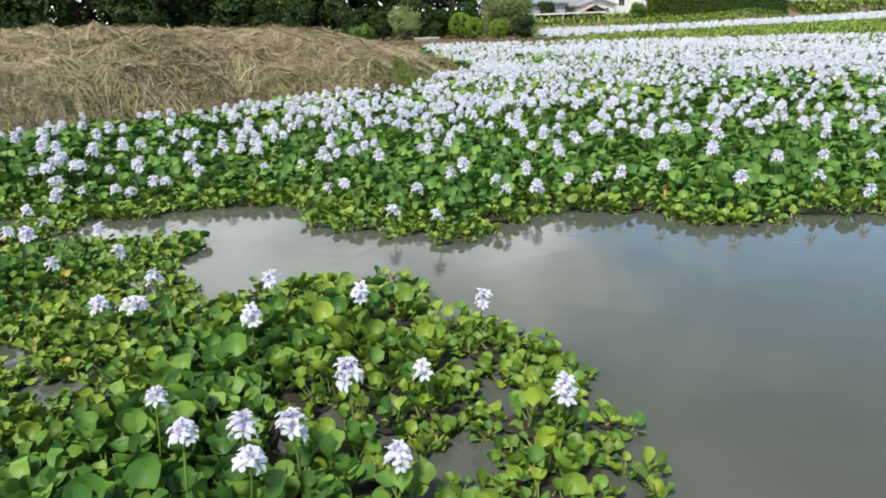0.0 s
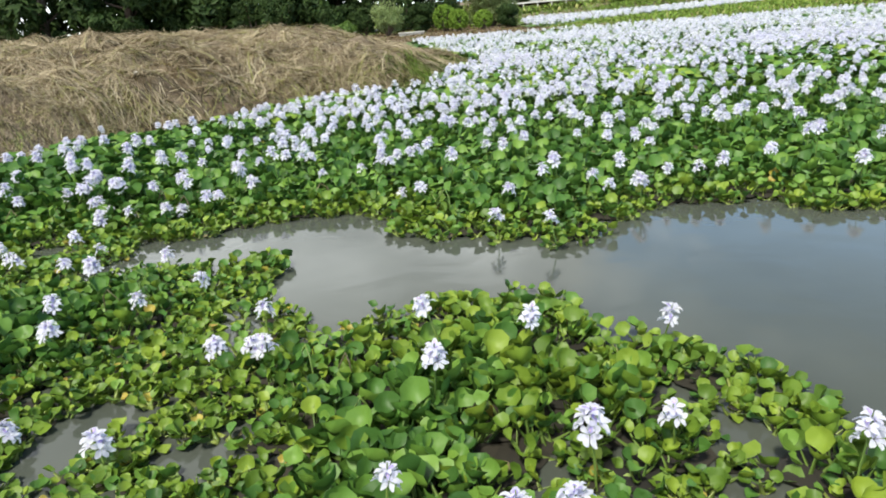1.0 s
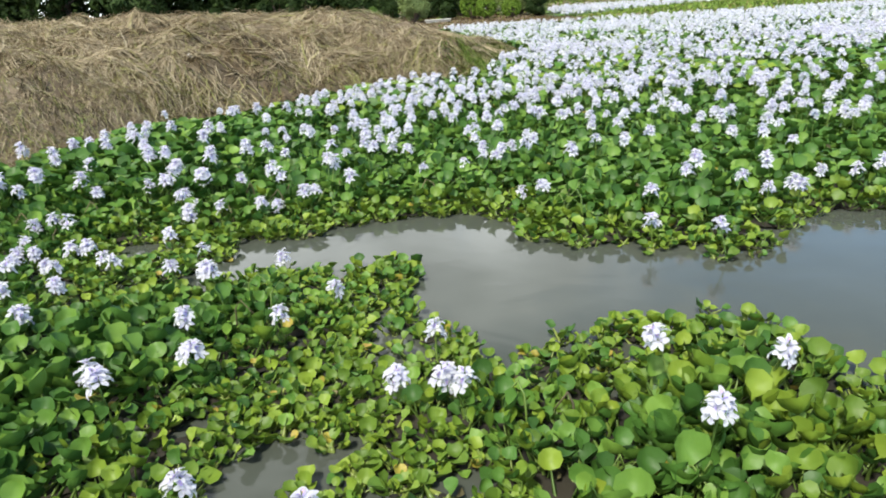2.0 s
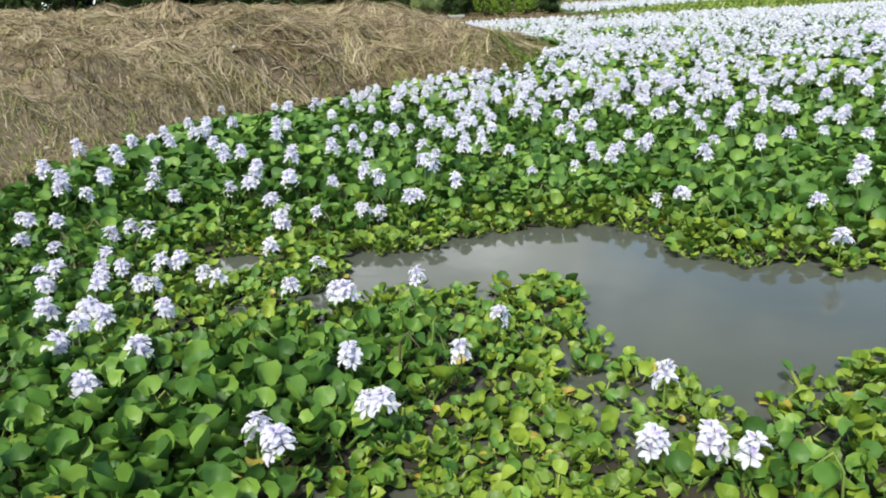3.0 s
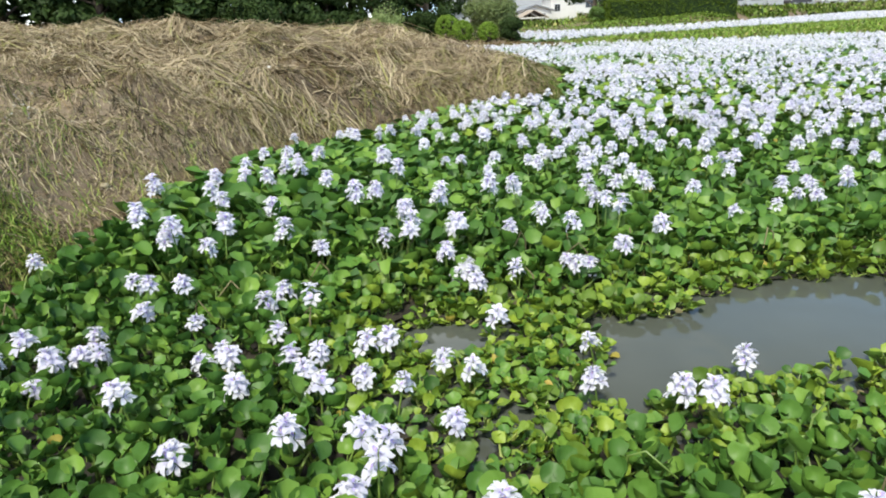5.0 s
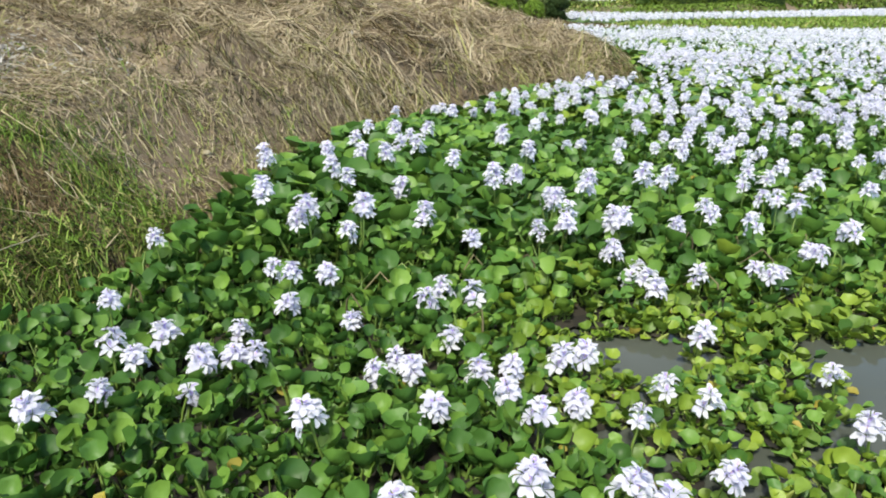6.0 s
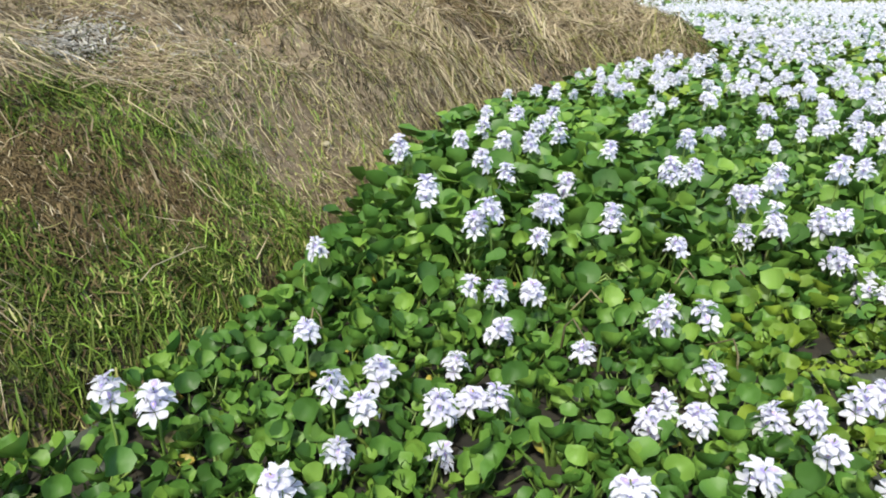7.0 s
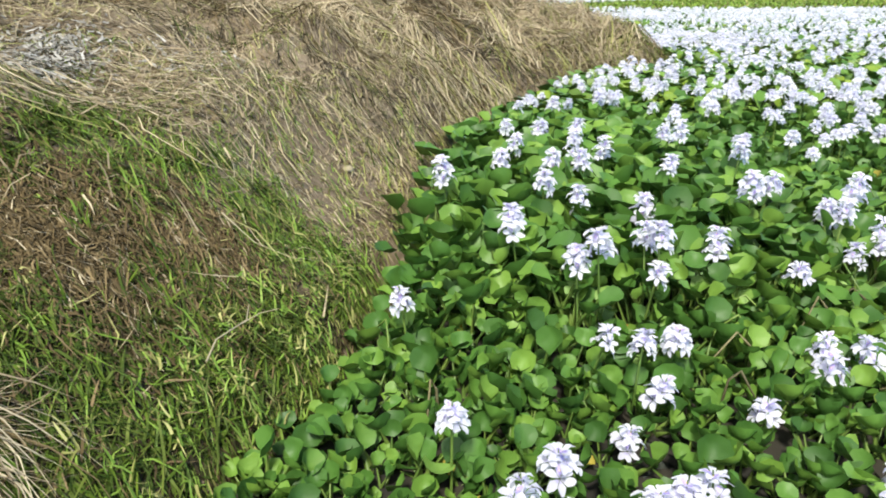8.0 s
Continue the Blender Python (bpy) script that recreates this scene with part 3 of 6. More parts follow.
def build_ground():
    xs, ys = axis_steps(-13, 8, 0.16, -900, 900), axis_steps(-1, 31, 0.17, -500, 1500)
    gx, gy = np.meshgrid(xs, ys, indexing="ij")
    gz = land(gx, gy)
    v = np.stack([gx.ravel(), gy.ravel(), gz.ravel()], -1)
    i, j = np.meshgrid(np.arange(len(xs) - 1), np.arange(len(ys) - 1), indexing="ij")
    a = (i * len(ys) + j).ravel()
    n = len(ys)
    t = np.concatenate([np.stack([a, a + n, a + n + 1], -1), np.stack([a, a + n + 1, a + 1], -1)])
    return tagged(new("ground", tri_mesh("ground", v, t, [SOIL])), "brown earth of mound, dike and banks under dry grass", "ground", kind="structure")


def build_water(name, poly, label):
    bm = bmesh.new()
    f = bm.faces.new([bm.verts.new((x, y, 0)) for x, y in poly])
    bmesh.ops.triangulate(bm, faces=[f])
    me = bpy.data.meshes.new(name)
    bm.to_mesh(me)
    bm.free()
    me.materials.append(WATER)
    return tagged(new(name, me), label, "water", kind="structure")


build_ground()
build_water("water", POND, "still murky pond water reflecting a cloudy sky")
build_water("water", POND_FAR, "far pond behind the grass dike")

# ---------------------------------------------------------------- water hyacinth plants
# Where single flower spikes stand, by stretch of the pond, and how high the head is (0: as its surroundings).
BLOOM_BANK = [
    (-6.11, 4.79, 0.23), (-5.95, 4.71, 0.23), (-5.65, 5.71, 0.25), (-5.61, 5.07, 0.23), (-5.60, 4.45, 0.18), (-5.51, 4.82, 0.20), (-5.48, 4.61, 0.14), (-5.42, 4.77, 0.16),
    (-5.38, 4.94, 0.16), (-5.32, 6.70, 0.40), (-5.22, 4.62, 0.09), (-5.21, 4.78, 0.14), (-5.20, 5.98, 0.39), (-5.14, 5.06, 0.08), (-5.11, 4.83, 0.11), (-5.07, 5.39, 0.22),
    (-5.04, 4.83, 0.13), (-5.01, 5.80, 0.31), (-4.98, 5.20, 0.14), (-4.98, 5.33, 0.24), (-4.98, 6.93, 0.49), (-4.96, 5.74, 0.37), (-4.91, 6.46, 0.40), (-4.84, 5.38, 0.20)]
BLOOM_CORNER = [
    (-4.82, 7.21, 0.00), (-4.81, 6.30, 0.37), (-4.80, 4.35, 0.20), (-4.77, 5.66, 0.29), (-4.76, 6.80, 0.50), (-4.72, 5.09, 0.11), (-4.72, 5.87, 0.36), (-4.70, 5.80, 0.37),
    (-4.62, 4.73, 0.08), (-4.61, 6.78, 0.46), (-4.56, 7.57, 0.00), (-4.55, 4.06, 0.14), (-4.55, 4.80, 0.07), (-4.53, 7.11, 0.50), (-4.52, 6.28, 0.31), (-4.50, 4.70, 0.12),
    (-4.46, 7.27, 0.51), (-4.44, 4.47, 0.12), (-4.43, 5.20, 0.14), (-4.41, 5.88, 0.30), (-4.41, 6.97, 0.46), (-4.36, 5.32, 0.14), (-4.35, 4.95, 0.08), (-4.32, 7.58, 0.00)]
BLOOM_EDGE = [
    (-4.27, 4.72, 0.08), (-4.23, 5.28, 0.12), (-4.21, 4.08, 0.17), (-4.21, 6.65, 0.42), (-4.20, 4.56, 0.13), (-4.20, 5.68, 0.23), (-4.16, 4.72, 0.11), (-4.13, 4.40, 0.14),
    (-4.02, 6.27, 0.38), (-4.01, 3.78, 0.15), (-3.98, 4.02, 0.20), (-3.98, 4.52, 0.06), (-3.97, 4.79, 0.04), (-3.93, 3.82, 0.20), (-3.90, 3.98, 0.15), (-3.90, 6.30, 0.37),
    (-3.88, 4.82, 0.08), (-3.86, 5.80, 0.24), (-3.84, 4.36, 0.14), (-3.83, 7.24, 0.45), (-3.80, 7.48, 0.00), (-3.74, 6.13, 0.30), (-3.74, 6.79, 0.41), (-3.73, 3.44, 0.14)]
BLOOM_REACH = [
    (-3.73, 5.80, 0.25), (-3.73, 6.04, 0.32), (-3.73, 8.64, 0.37), (-3.70, 5.87, 0.26), (-3.69, 4.10, 0.14), (-3.67, 4.59, 0.02), (-3.62, 3.67, 0.16), (-3.57, 4.49, 0.05),
    (-3.55, 5.58, 0.19), (-3.54, 5.65, 0.17), (-3.51, 6.24, 0.36), (-3.49, 5.50, 0.09), (-3.46, 5.91, 0.24), (-3.45, 5.58, 0.11), (-3.45, 5.79, 0.28), (-3.44, 5.43, 0.12),
    (-3.42, 5.36, 0.09), (-3.40, 4.93, 0.10), (-3.21, 5.42, 0.12), (-3.20, 6.23, 0.37), (-3.16, 4.32, 0.11), (-3.16, 5.83, 0.24), (-3.08, 4.62, 0.04), (-3.05, 6.27, 0.38)]
BLOOM_CHANNEL = [
    (-3.00, 3.08, 0.17), (-2.97, 6.55, 0.00), (-2.95, 5.90, 0.26), (-2.95, 6.00, 0.26), (-2.93, 5.45, 0.14), (-2.92, 2.98, 0.19), (-2.91, 4.16, 0.14), (-2.90, 5.37, 0.16),
    (-2.85, 4.06, 0.18), (-2.83, 5.72, 0.27), (-2.81, 5.46, 0.11), (-2.78, 6.76, 0.41), (-2.76, 3.46, 0.20), (-2.67, 3.22, 0.15), (-2.62, 3.16, 0.18), (-2.62, 5.50, 0.18),
    (-2.57, 5.63, 0.14), (-2.55, 4.40, 0.09), (-2.55, 6.16, 0.27), (-2.54, 6.39, 0.34), (-2.52, 6.07, 0.29), (-2.46, 5.97, 0.29), (-2.45, 2.48, 0.10), (-2.45, 6.58, 0.00)]
BLOOM_STRAND = [
    (-2.36, 3.51, 0.15), (-2.31, 5.72, 0.22), (-2.30, 5.79, 0.21), (-2.23, 6.22, 0.35), (-2.23, 6.71, 0.00), (-2.18, 3.92, 0.08), (-2.05, 6.56, 0.00), (-2.03, 2.32, 0.12),
    (-1.90, 6.22, 0.28), (-1.81, 2.97, 0.12), (-1.77, 5.94, 0.20), (-1.67, 3.30, 0.14), (-1.64, 2.95, 0.12), (-1.62, 3.02, 0.08), (-1.56, 2.87, 0.16), (-1.45, 6.03, 0.19),
    (-1.31, 6.99, 0.29), (-1.30, 6.07, 0.24), (-1.29, 6.26, 0.25), (-1.20, 6.02, 0.24), (-1.14, 6.18, 0.25), (-1.08, 5.33, 0.13), (-1.04, 6.38, 0.00), (-0.98, 1.79, 0.29)]
BLOOM_MIDDLE = [
    (-0.96, 6.09, 0.30), (-0.94, 5.29, 0.18), (-0.89, 2.89, 0.29), (-0.88, 6.22, 0.31), (-0.86, 6.81, 0.00), (-0.85, 2.43, 0.28), (-0.78, 1.53, 0.33), (-0.68, 5.65, 0.34),
    (-0.66, 1.67, 0.27), (-0.57, 1.47, 0.28), (-0.51, 1.69, 0.25), (-0.46, 2.85, 0.22), (-0.45, 4.42, 0.15), (-0.39, 2.05, 0.23), (-0.35, 6.33, 0.00), (-0.31, 4.91, 0.20),
    (-0.25, 5.80, 0.36), (-0.17, 1.59, 0.20), (-0.14, 4.23, 0.18), (-0.12, 2.12, 0.19), (-0.08, 5.76, 0.39), (-0.05, 5.03, 0.28), (0.05, 5.15, 0.34), (0.13, 2.88, 0.14)]
BLOOM_EAST = [
    (0.30, 5.01, 0.24), (0.36, 4.77, 0.20), (0.38, 1.95, 0.20), (0.56, 5.25, 0.26), (0.61, 4.87, 0.18), (0.61, 4.96, 0.19), (0.69, 6.15, 0.00), (0.87, 5.54, 0.31),
    (0.89, 5.17, 0.19), (0.92, 6.11, 0.00), (1.10, 5.12, 0.19), (1.30, 5.18, 0.22), (1.62, 5.12, 0.29), (2.04, 5.27, 0.37), (2.09, 4.78, 0.25), (2.20, 5.69, 0.00),
    (2.50, 6.42, 0.00), (2.52, 5.18, 0.32), (2.60, 5.38, 0.00), (2.66, 4.80, 0.24), (2.95, 5.32, 0.00), (2.98, 4.69, 0.00), (3.30, 5.27, 0.00)]


LEAF_MATS = [LEAF_DARK, LEAF_LIGHT, LEAF_OLD, LEAF_DEAD]
KINDS = {"tall": TALLS[0], "mid": MIDS[0], "low": LOWS[0]}
SETS = (LOWS, MIDS, TALLS)
LEAF_MESH = {(k, i, c): tri_mesh("leaf", s[0], s[1], [LEAF_MATS[c], BULB if k == "low" else STALK], s[2]) for k, ss in KINDS.items() for i, s in enumerate(ss) for c in range(4)}
FLORET_MESHES = [tri_mesh("floret", f[0], f[1], [PETAL, PETAL_EYE, PETAL_SPOT, PETAL_INNER], f[2]) for f in FLORETS]
STALK_HEIGHTS = [0.11, 0.125, 0.14, 0.155, 0.17, 0.185, 0.20, 0.215, 0.23, 0.245, 0.26, 0.28, 0.30, 0.32, 0.34, 0.36, 0.38, 0.405, 0.43]
STALK_MESH = {h: tri_mesh("flower_spike", *spike_stalk(h)[:2], [STALK]) for h in STALK_HEIGHTS}


def jitter_grid(rng, x0, x1, y0, y1, step):
    gx, gy = np.meshgrid(np.arange(x0, x1, step), np.arange(y0, y1, step * 0.87), indexing="ij")
    gx = gx + (np.arange(gx.shape[1]) % 2)[None] * step / 2
    gx, gy = gx.ravel(), gy.ravel()
    return gx + rng.uniform(-0.42, 0.42, gx.shape) * step, gy + rng.uniform(-0.42, 0.42, gy.shape) * step


def ahead_of_walk(x, y):
    """Distance from the line of the walk, positive over the pond."""
    nx, ny = 0.553, 0.833
    return (x - 0.15) * nx + (y + 0.3) * ny


def beside_view(x, y):
    """Places off to the right that the walk never faces: sown thinner."""
    return x > 0.72 * y + 1.0


def far_side(x, y):
    """Whether a place lies beyond the channel of open water."""
    return y > np.interp(x, [-3.8, -2.4, -1.6, -1.0, 0.0, 0.5, 10], [4.97, 4.65, 4.8, 4.0, 3.7, 3.6, 3.6])


def rim(x, wide, narrow):
    """Width of the low rim of the mats: wider in the west."""
    return np.interp(x, [-2.2, -1.2], [wide, narrow])


def leaf_kind(x, y):
    dw, h = open_distance(x, y), bloom_height(x, y)
    kind = np.where(dw < rim(x, 0.34, 0.17), 0, np.where((h < 0.285) | (x > -3.0), 1, 2))
    return kind, dw, h


def sow_near(rng):
    """Rosettes of the near mats: place, kind (0 low, 1 mid, 2 tall), share of light leaves."""
    rows = []
    for kind, step in ((0, 0.079), (1, 0.099), (2, 0.108)):
        x, y = jitter_grid(rng, -7.0, 9.0, 0.2, 9.4, step)
        k, dw, h = leaf_kind(x, y)
        blur = dw + 0.09 * wobble(x, y, 6.0, 11)
        kk = np.where(blur < rim(x, 0.34, 0.17), 0, np.where((h + 0.02 * wobble(x, y, 4.0, 12) < 0.285) | (x > -3.0), 1, 2))
        ok = (kk == kind) & (signed(POND, x, y) > 0.04) & (dw > np.where(far_side(x, y), 0.035, 0.0) + 0.05 * rng.rand(len(x)))
        ok &= ahead_of_walk(x, y) > np.where(x < -4.8, 0.2, 0.55)
        ok &= ~((dw < 0.3) & (rng.rand(len(x)) < 0.4) & (wobble(x, y, 9.0, 13) > 0.1))
        ok &= ~((x > -0.35) & (x < 0.9) & (y < 2.3) & (rng.rand(len(x)) < 0.35))
        light = 0.8 * ease(rim(x, 0.65, 0.45), 0.06, dw + 0.18 * wobble(x, y, 2.6, 14))
        rows.append(np.stack([x, y, np.full(len(x), kind), light], -1)[ok])
    return np.concatenate(rows)


def vigour(x, y, kind):
    """How much larger plants grow inside the mats and below the mound."""
    h = bloom_height(x, y)
    return np.where(np.asarray(kind) == 2, np.clip(h / 0.30, 1.0, 1.5), np.where(np.asarray(kind) == 1, np.clip(h / 0.21, 0.9, 1.18), 1.0))


def rosette_leaves(rng, kind, light, count=None):
    """For one plant: shape number, colour number, turn about z, small tilt, scale."""
    n = count or (rng.randint(6, 10))
    shapes = len(SETS[kind][0])
    out = []
    a0 = rng.uniform(0, 6.28)
    for i in range(n):
        c = 1 if rng.rand() < light else 0
        r = rng.rand()
        c = 2 if r < 0.008 * (2 - kind) + 0.003 else 3 if r < 0.016 * (2 - kind) + 0.007 else c
        out.append((rng.randint(shapes), c, a0 + i * 2.4 + rng.uniform(-0.4, 0.4), rng.normal(0, 0.22), rng.uniform(0.65, 1.25) * (0.6 if c == 3 else 0.75 if c == 2 else 1)))
    return out


KIND_NAMES = ("low", "mid", "tall")


def plant(rng, x, y, kind, light, bloom, label, group):
    """One plant as a thing: leaves, and a flower spike with its florets."""
    base = new("water_hyacinth")
    base.location = (x, y, -0.01)
    tagged(base, label, "water hyacinth", group)
    grown = float(vigour(x, y, kind))
    for i, c, a, tip, size in rosette_leaves(rng, kind, light):
        size *= grown
        m = Matrix.LocRotScale((rng.uniform(-0.025, 0.025), rng.uniform(-0.025, 0.025), 0), Euler((tip, 0, a)), (size, size, size))
        part("leaf", LEAF_MESH[(KIND_NAMES[kind], i, c)], base, m)
    if bloom:
        h = min(STALK_HEIGHTS, key=lambda v: abs(v - bloom))
        lean = Euler((rng.normal(0, 0.13), rng.normal(0, 0.13), rng.uniform(0, 6.28)))
        top = lean.to_matrix() @ Vector((0, 0, h))
        spike = part("flower_spike", STALK_MESH[h], base, Matrix.LocRotScale((-top.x, -top.y, 0), lean, None), "upright lavender flower spike")
        turns, offs = floret_poses(rng, rng.randint(5, 9) if kind < 2 else rng.randint(7, 11))
        big = rng.uniform(0.85, 1.08) * (1.06 if kind == 2 else 1)
        turns, offs = turns * big, offs * np.array((big, big, big * (rng.uniform(0.8, 1.15) if kind < 2 else rng.uniform(1.1, 1.6))))
        for t, o in zip(turns, offs):
            m = Matrix(t.tolist()).to_4x4()
            m.translation = (o[0], o[1], o[2] + h)
            part("floret", FLORET_MESHES[rng.randint(4)], spike, m)
    return base


def joined_leaves(rng, rows, heap):
    """Rosettes as one mesh: gathers the leaves by shape and sets them in one go."""
    lots = {}
    reach = ahead_of_walk(rows[:, 0], rows[:, 1])
    aside = beside_view(rows[:, 0], rows[:, 1])
    grown = vigour(rows[:, 0], rows[:, 1], rows[:, 2])
    for (x, y, kind, light), far, side, big in zip(rows, reach, aside, grown):
        kind = int(kind)
        if side and rng.rand() < 0.6:
            continue
        plain = 1 if far < 2.5 and not side else 2
        for i, c, a, tip, size in rosette_leaves(rng, kind, light, 5 if side or far > 5 else 7 if far > 3.2 else None):
            size = size * big * (1.35 if side else 0.97 if far > 3.4 else 1)
            lots.setdefault((kind, i, c, plain), []).append((x + rng.uniform(-0.025, 0.025), y + rng.uniform(-0.025, 0.025), a, tip, size))
    for (kind, i, c, plain), r in lots.items():
        r = np.array(r)
        turn = zturn(r[:, 2]) @ xturn(r[:, 3]) * r[:, 4][:, None, None]
        v, t, m = SETS[kind][plain][i]
        heap.add_many((v, t, np.where(m == 0, c, 9 if kind == 0 else 4)), turn, np.stack([r[:, 0], r[:, 1], np.full(len(r), -0.01)], -1))


def joined_heads(rng, shapes, x, y, z, heap, stalks=True, size=1.0):
    pick = rng.randint(len(shapes), size=len(x))
    for k, s in enumerate(shapes):
        q = pick == k
        turn = zturn(rng.uniform(0, 6.28, q.sum())) @ xturn(rng.normal(0, 0.26, q.sum())) * (size * rng.uniform(0.8, 1.2, q.sum()))[:, None, None]
        heap.add_many((s[0], s[1], s[2] + 5), turn, np.stack([x[q], y[q], z[q]], -1))
    if stalks:
        v, t, m = spike_stalk(0.2)
        sc = np.zeros((len(x), 3, 3))
        sc[:, 0, 0] = sc[:, 1, 1] = 1
        sc[:, 2, 2] = z / 0.25
        heap.add_many((v, t, m + 4), sc, np.stack([x, y, np.zeros(len(x))], -1))


STUFF_MATS = [LEAF_DARK, LEAF_LIGHT, LEAF_OLD, LEAF_DEAD, STALK, PETAL, PETAL_EYE, PETAL_SPOT, PETAL_INNER, BULB]


def bloom_density(x, y):
    """Spikes to a square metre in the wide field."""
    patch = 0.5 + 0.5 * wobble(x, y, 0.9, 21)
    d = (5 + 17 * np.clip(patch, 0, 1)) * (1 + 0.8 * ease(10, 18, y))
    return d * ease(5.6, 7.7, y + 0.5 * wobble(x, y, 1.3, 22) + 0.12 * np.minimum(x, 4)) * np.where(x < -3.4, ease(6.9, 8.2, y), 1)


def build_hyacinths():
    rng = np.random.RandomState(21)
    near = sow_near(rng)
    # the nearest plants are things of their own
    blooms = np.array(BLOOM_BANK + BLOOM_CORNER + BLOOM_EDGE + BLOOM_REACH + BLOOM_CHANNEL + BLOOM_STRAND + BLOOM_MIDDLE + BLOOM_EAST)
    kinds, dw, _ = leaf_kind(blooms[:, 0], blooms[:, 1])
    heights = np.where(blooms[:, 2] > 0, np.maximum(blooms[:, 2] + 0.03, 0.125), bloom_height(blooms[:, 0], blooms[:, 1]))
    for (x, y, _), k, d, h in zip(blooms, kinds, dw, heights):
        light = float(0.72 * ease(rim(x, 0.6, 0.33), 0.06, d))
        where = "at the edge of open water" if d < 0.25 else "tall beside the grass bank" if k == 2 else "in a dense floating mat"
        plant(rng, x, y, int(k), light, h, "water hyacinth with pale lavender flowers, " + where, "flowering water hyacinths")
    gap = np.min(np.hypot(near[:, 0][:, None] - blooms[:, 0], near[:, 1][:, None] - blooms[:, 1]), 1)
    near = near[gap > 0.06]
    reach = ahead_of_walk(near[:, 0], near[:, 1])
    order = np.argsort(np.where((near[:, 0] > -6.4) & (near[:, 0] < 0.9) & (reach > 1.25), reach, 99))
    for x, y, k, light in near[order[:134]]:
        tone = "yellow-green" if light > 0.5 else "dark green"
        plant(rng, x, y, int(k), light, 0, tone + " water hyacinth rosette without flowers, floating in the mat", "water hyacinths without flowers")
    # roots and rotting leaves under the mats, near black to deepen shade between leaves
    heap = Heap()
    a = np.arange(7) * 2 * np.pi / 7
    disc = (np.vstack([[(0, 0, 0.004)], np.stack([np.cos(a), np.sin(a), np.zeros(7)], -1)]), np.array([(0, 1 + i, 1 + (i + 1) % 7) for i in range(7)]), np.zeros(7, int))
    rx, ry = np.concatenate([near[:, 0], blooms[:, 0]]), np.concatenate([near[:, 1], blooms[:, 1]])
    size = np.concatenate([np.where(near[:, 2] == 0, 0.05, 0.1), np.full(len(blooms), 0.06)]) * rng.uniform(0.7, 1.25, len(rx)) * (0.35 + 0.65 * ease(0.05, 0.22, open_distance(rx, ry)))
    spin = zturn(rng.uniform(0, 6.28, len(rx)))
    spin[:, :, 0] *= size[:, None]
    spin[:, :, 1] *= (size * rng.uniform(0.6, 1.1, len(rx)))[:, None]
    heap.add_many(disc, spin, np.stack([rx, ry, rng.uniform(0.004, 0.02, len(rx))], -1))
    tagged(new("root_mass", heap.mesh("root_mass", [ROOT_SHADE])), "wet roots and rotting leaves under the floating plants, coloured near black as shade", "plant litter", kind="stuff")
    heap = Heap()
    joined_leaves(rng, near[order[134:]], heap)
    # spent flower stalks that have bent over
    inner = near[order[200:1800]]
    inner = inner[open_distance(inner[:, 0], inner[:, 1]) > 0.35]
    for x, y, kind, light in inner[rng.choice(len(inner), 70, replace=False)]:
        a, r, top = rng.uniform(0, 6.28), rng.uniform(0.05, 0.14), rng.uniform(0.09, 0.17) + 0.05 * kind
        path = [(x, y, 0.0), (x + 0.2 * r * math.cos(a), y + 0.2 * r * math.sin(a), top * 0.8), (x + 0.6 * r * math.cos(a), y + 0.6 * r * math.sin(a), top), (x + 1.3 * r * math.cos(a + 0.3), y + 1.3 * r * math.sin(a + 0.3), top * 0.55)]
        v, t = tube(path, [0.0042, 0.0045, 0.0042, 0.003], 4)
        heap.add(v, t, np.full(len(t), 4 if rng.rand() < 0.75 else 3))
    x, y = jitter_grid(rng, -4.8, 9.0, 5.5, 9.4, 0.13)
    keep = (rng.rand(len(x)) < bloom_density(x, y) * 0.13 * 0.113) & (signed(POND, x, y) > 0.08) & (open_distance(x, y) > 0.3)
    keep &= np.min(np.hypot(x[:, None] - blooms[:, 0], y[:, None] - blooms[:, 1]), 1) > 0.1
    x, y = x[keep], y[keep]
    joined_heads(rng, HEADS, x, y, bloom_height(x, y) * rng.uniform(0.9, 1.12, len(x)), heap)
    tagged(new("hyacinth_mat", heap.mesh("hyacinth_mat", STUFF_MATS)), "dense floating mat of green water hyacinth with lavender spikes", "water hyacinth", kind="stuff")
    # the wide field
    heap = Heap()
    for x0, x1, y0, y1, step, count in ((-4.5, 20, 9.4, 14, 0.16, 6), (-2, 26, 14, 20, 0.215, 5), (-2, 34, 20, 30, 0.31, 5)):
        x, y = jitter_grid(rng, x0, x1, y0, y1, step)
        ok = (signed(POND, x, y) > 0.05) & ~(beside_view(x, y) & (rng.rand(len(x)) < 0.6))
        x, y = x[ok], y[ok]
        x, y = np.repeat(x, count), np.repeat(y, count)
        pick = rng.randint(len(FAR), size=len(x))
        tone = np.where(rng.rand(len(x)) < 0.36 + 0.2 * wobble(x, y, 1.1, 31), 1, 0)
        for k, (v, t, m) in enumerate(FAR):
            for c in (0, 1):
                q = (pick == k) & (tone == c)
                n = q.sum()
                turn = zturn(rng.uniform(0, 6.28, n)) @ xturn(rng.normal(0, 0.2, n)) * rng.uniform(0.85, 1.25, n)[:, None, None] @ np.diag([max(1.0, step / 0.17), max(1.0, step / 0.17), 1.0])
                heap.add_many((v, t, m + c), turn, np.stack([x[q] + rng.normal(0, 0.05, n), y[q] + rng.normal(0, 0.05, n), np.full(n, 0.0)], -1))
    x, y = jitter_grid(rng, -4.5, 34, 9.4, 30, 0.13)
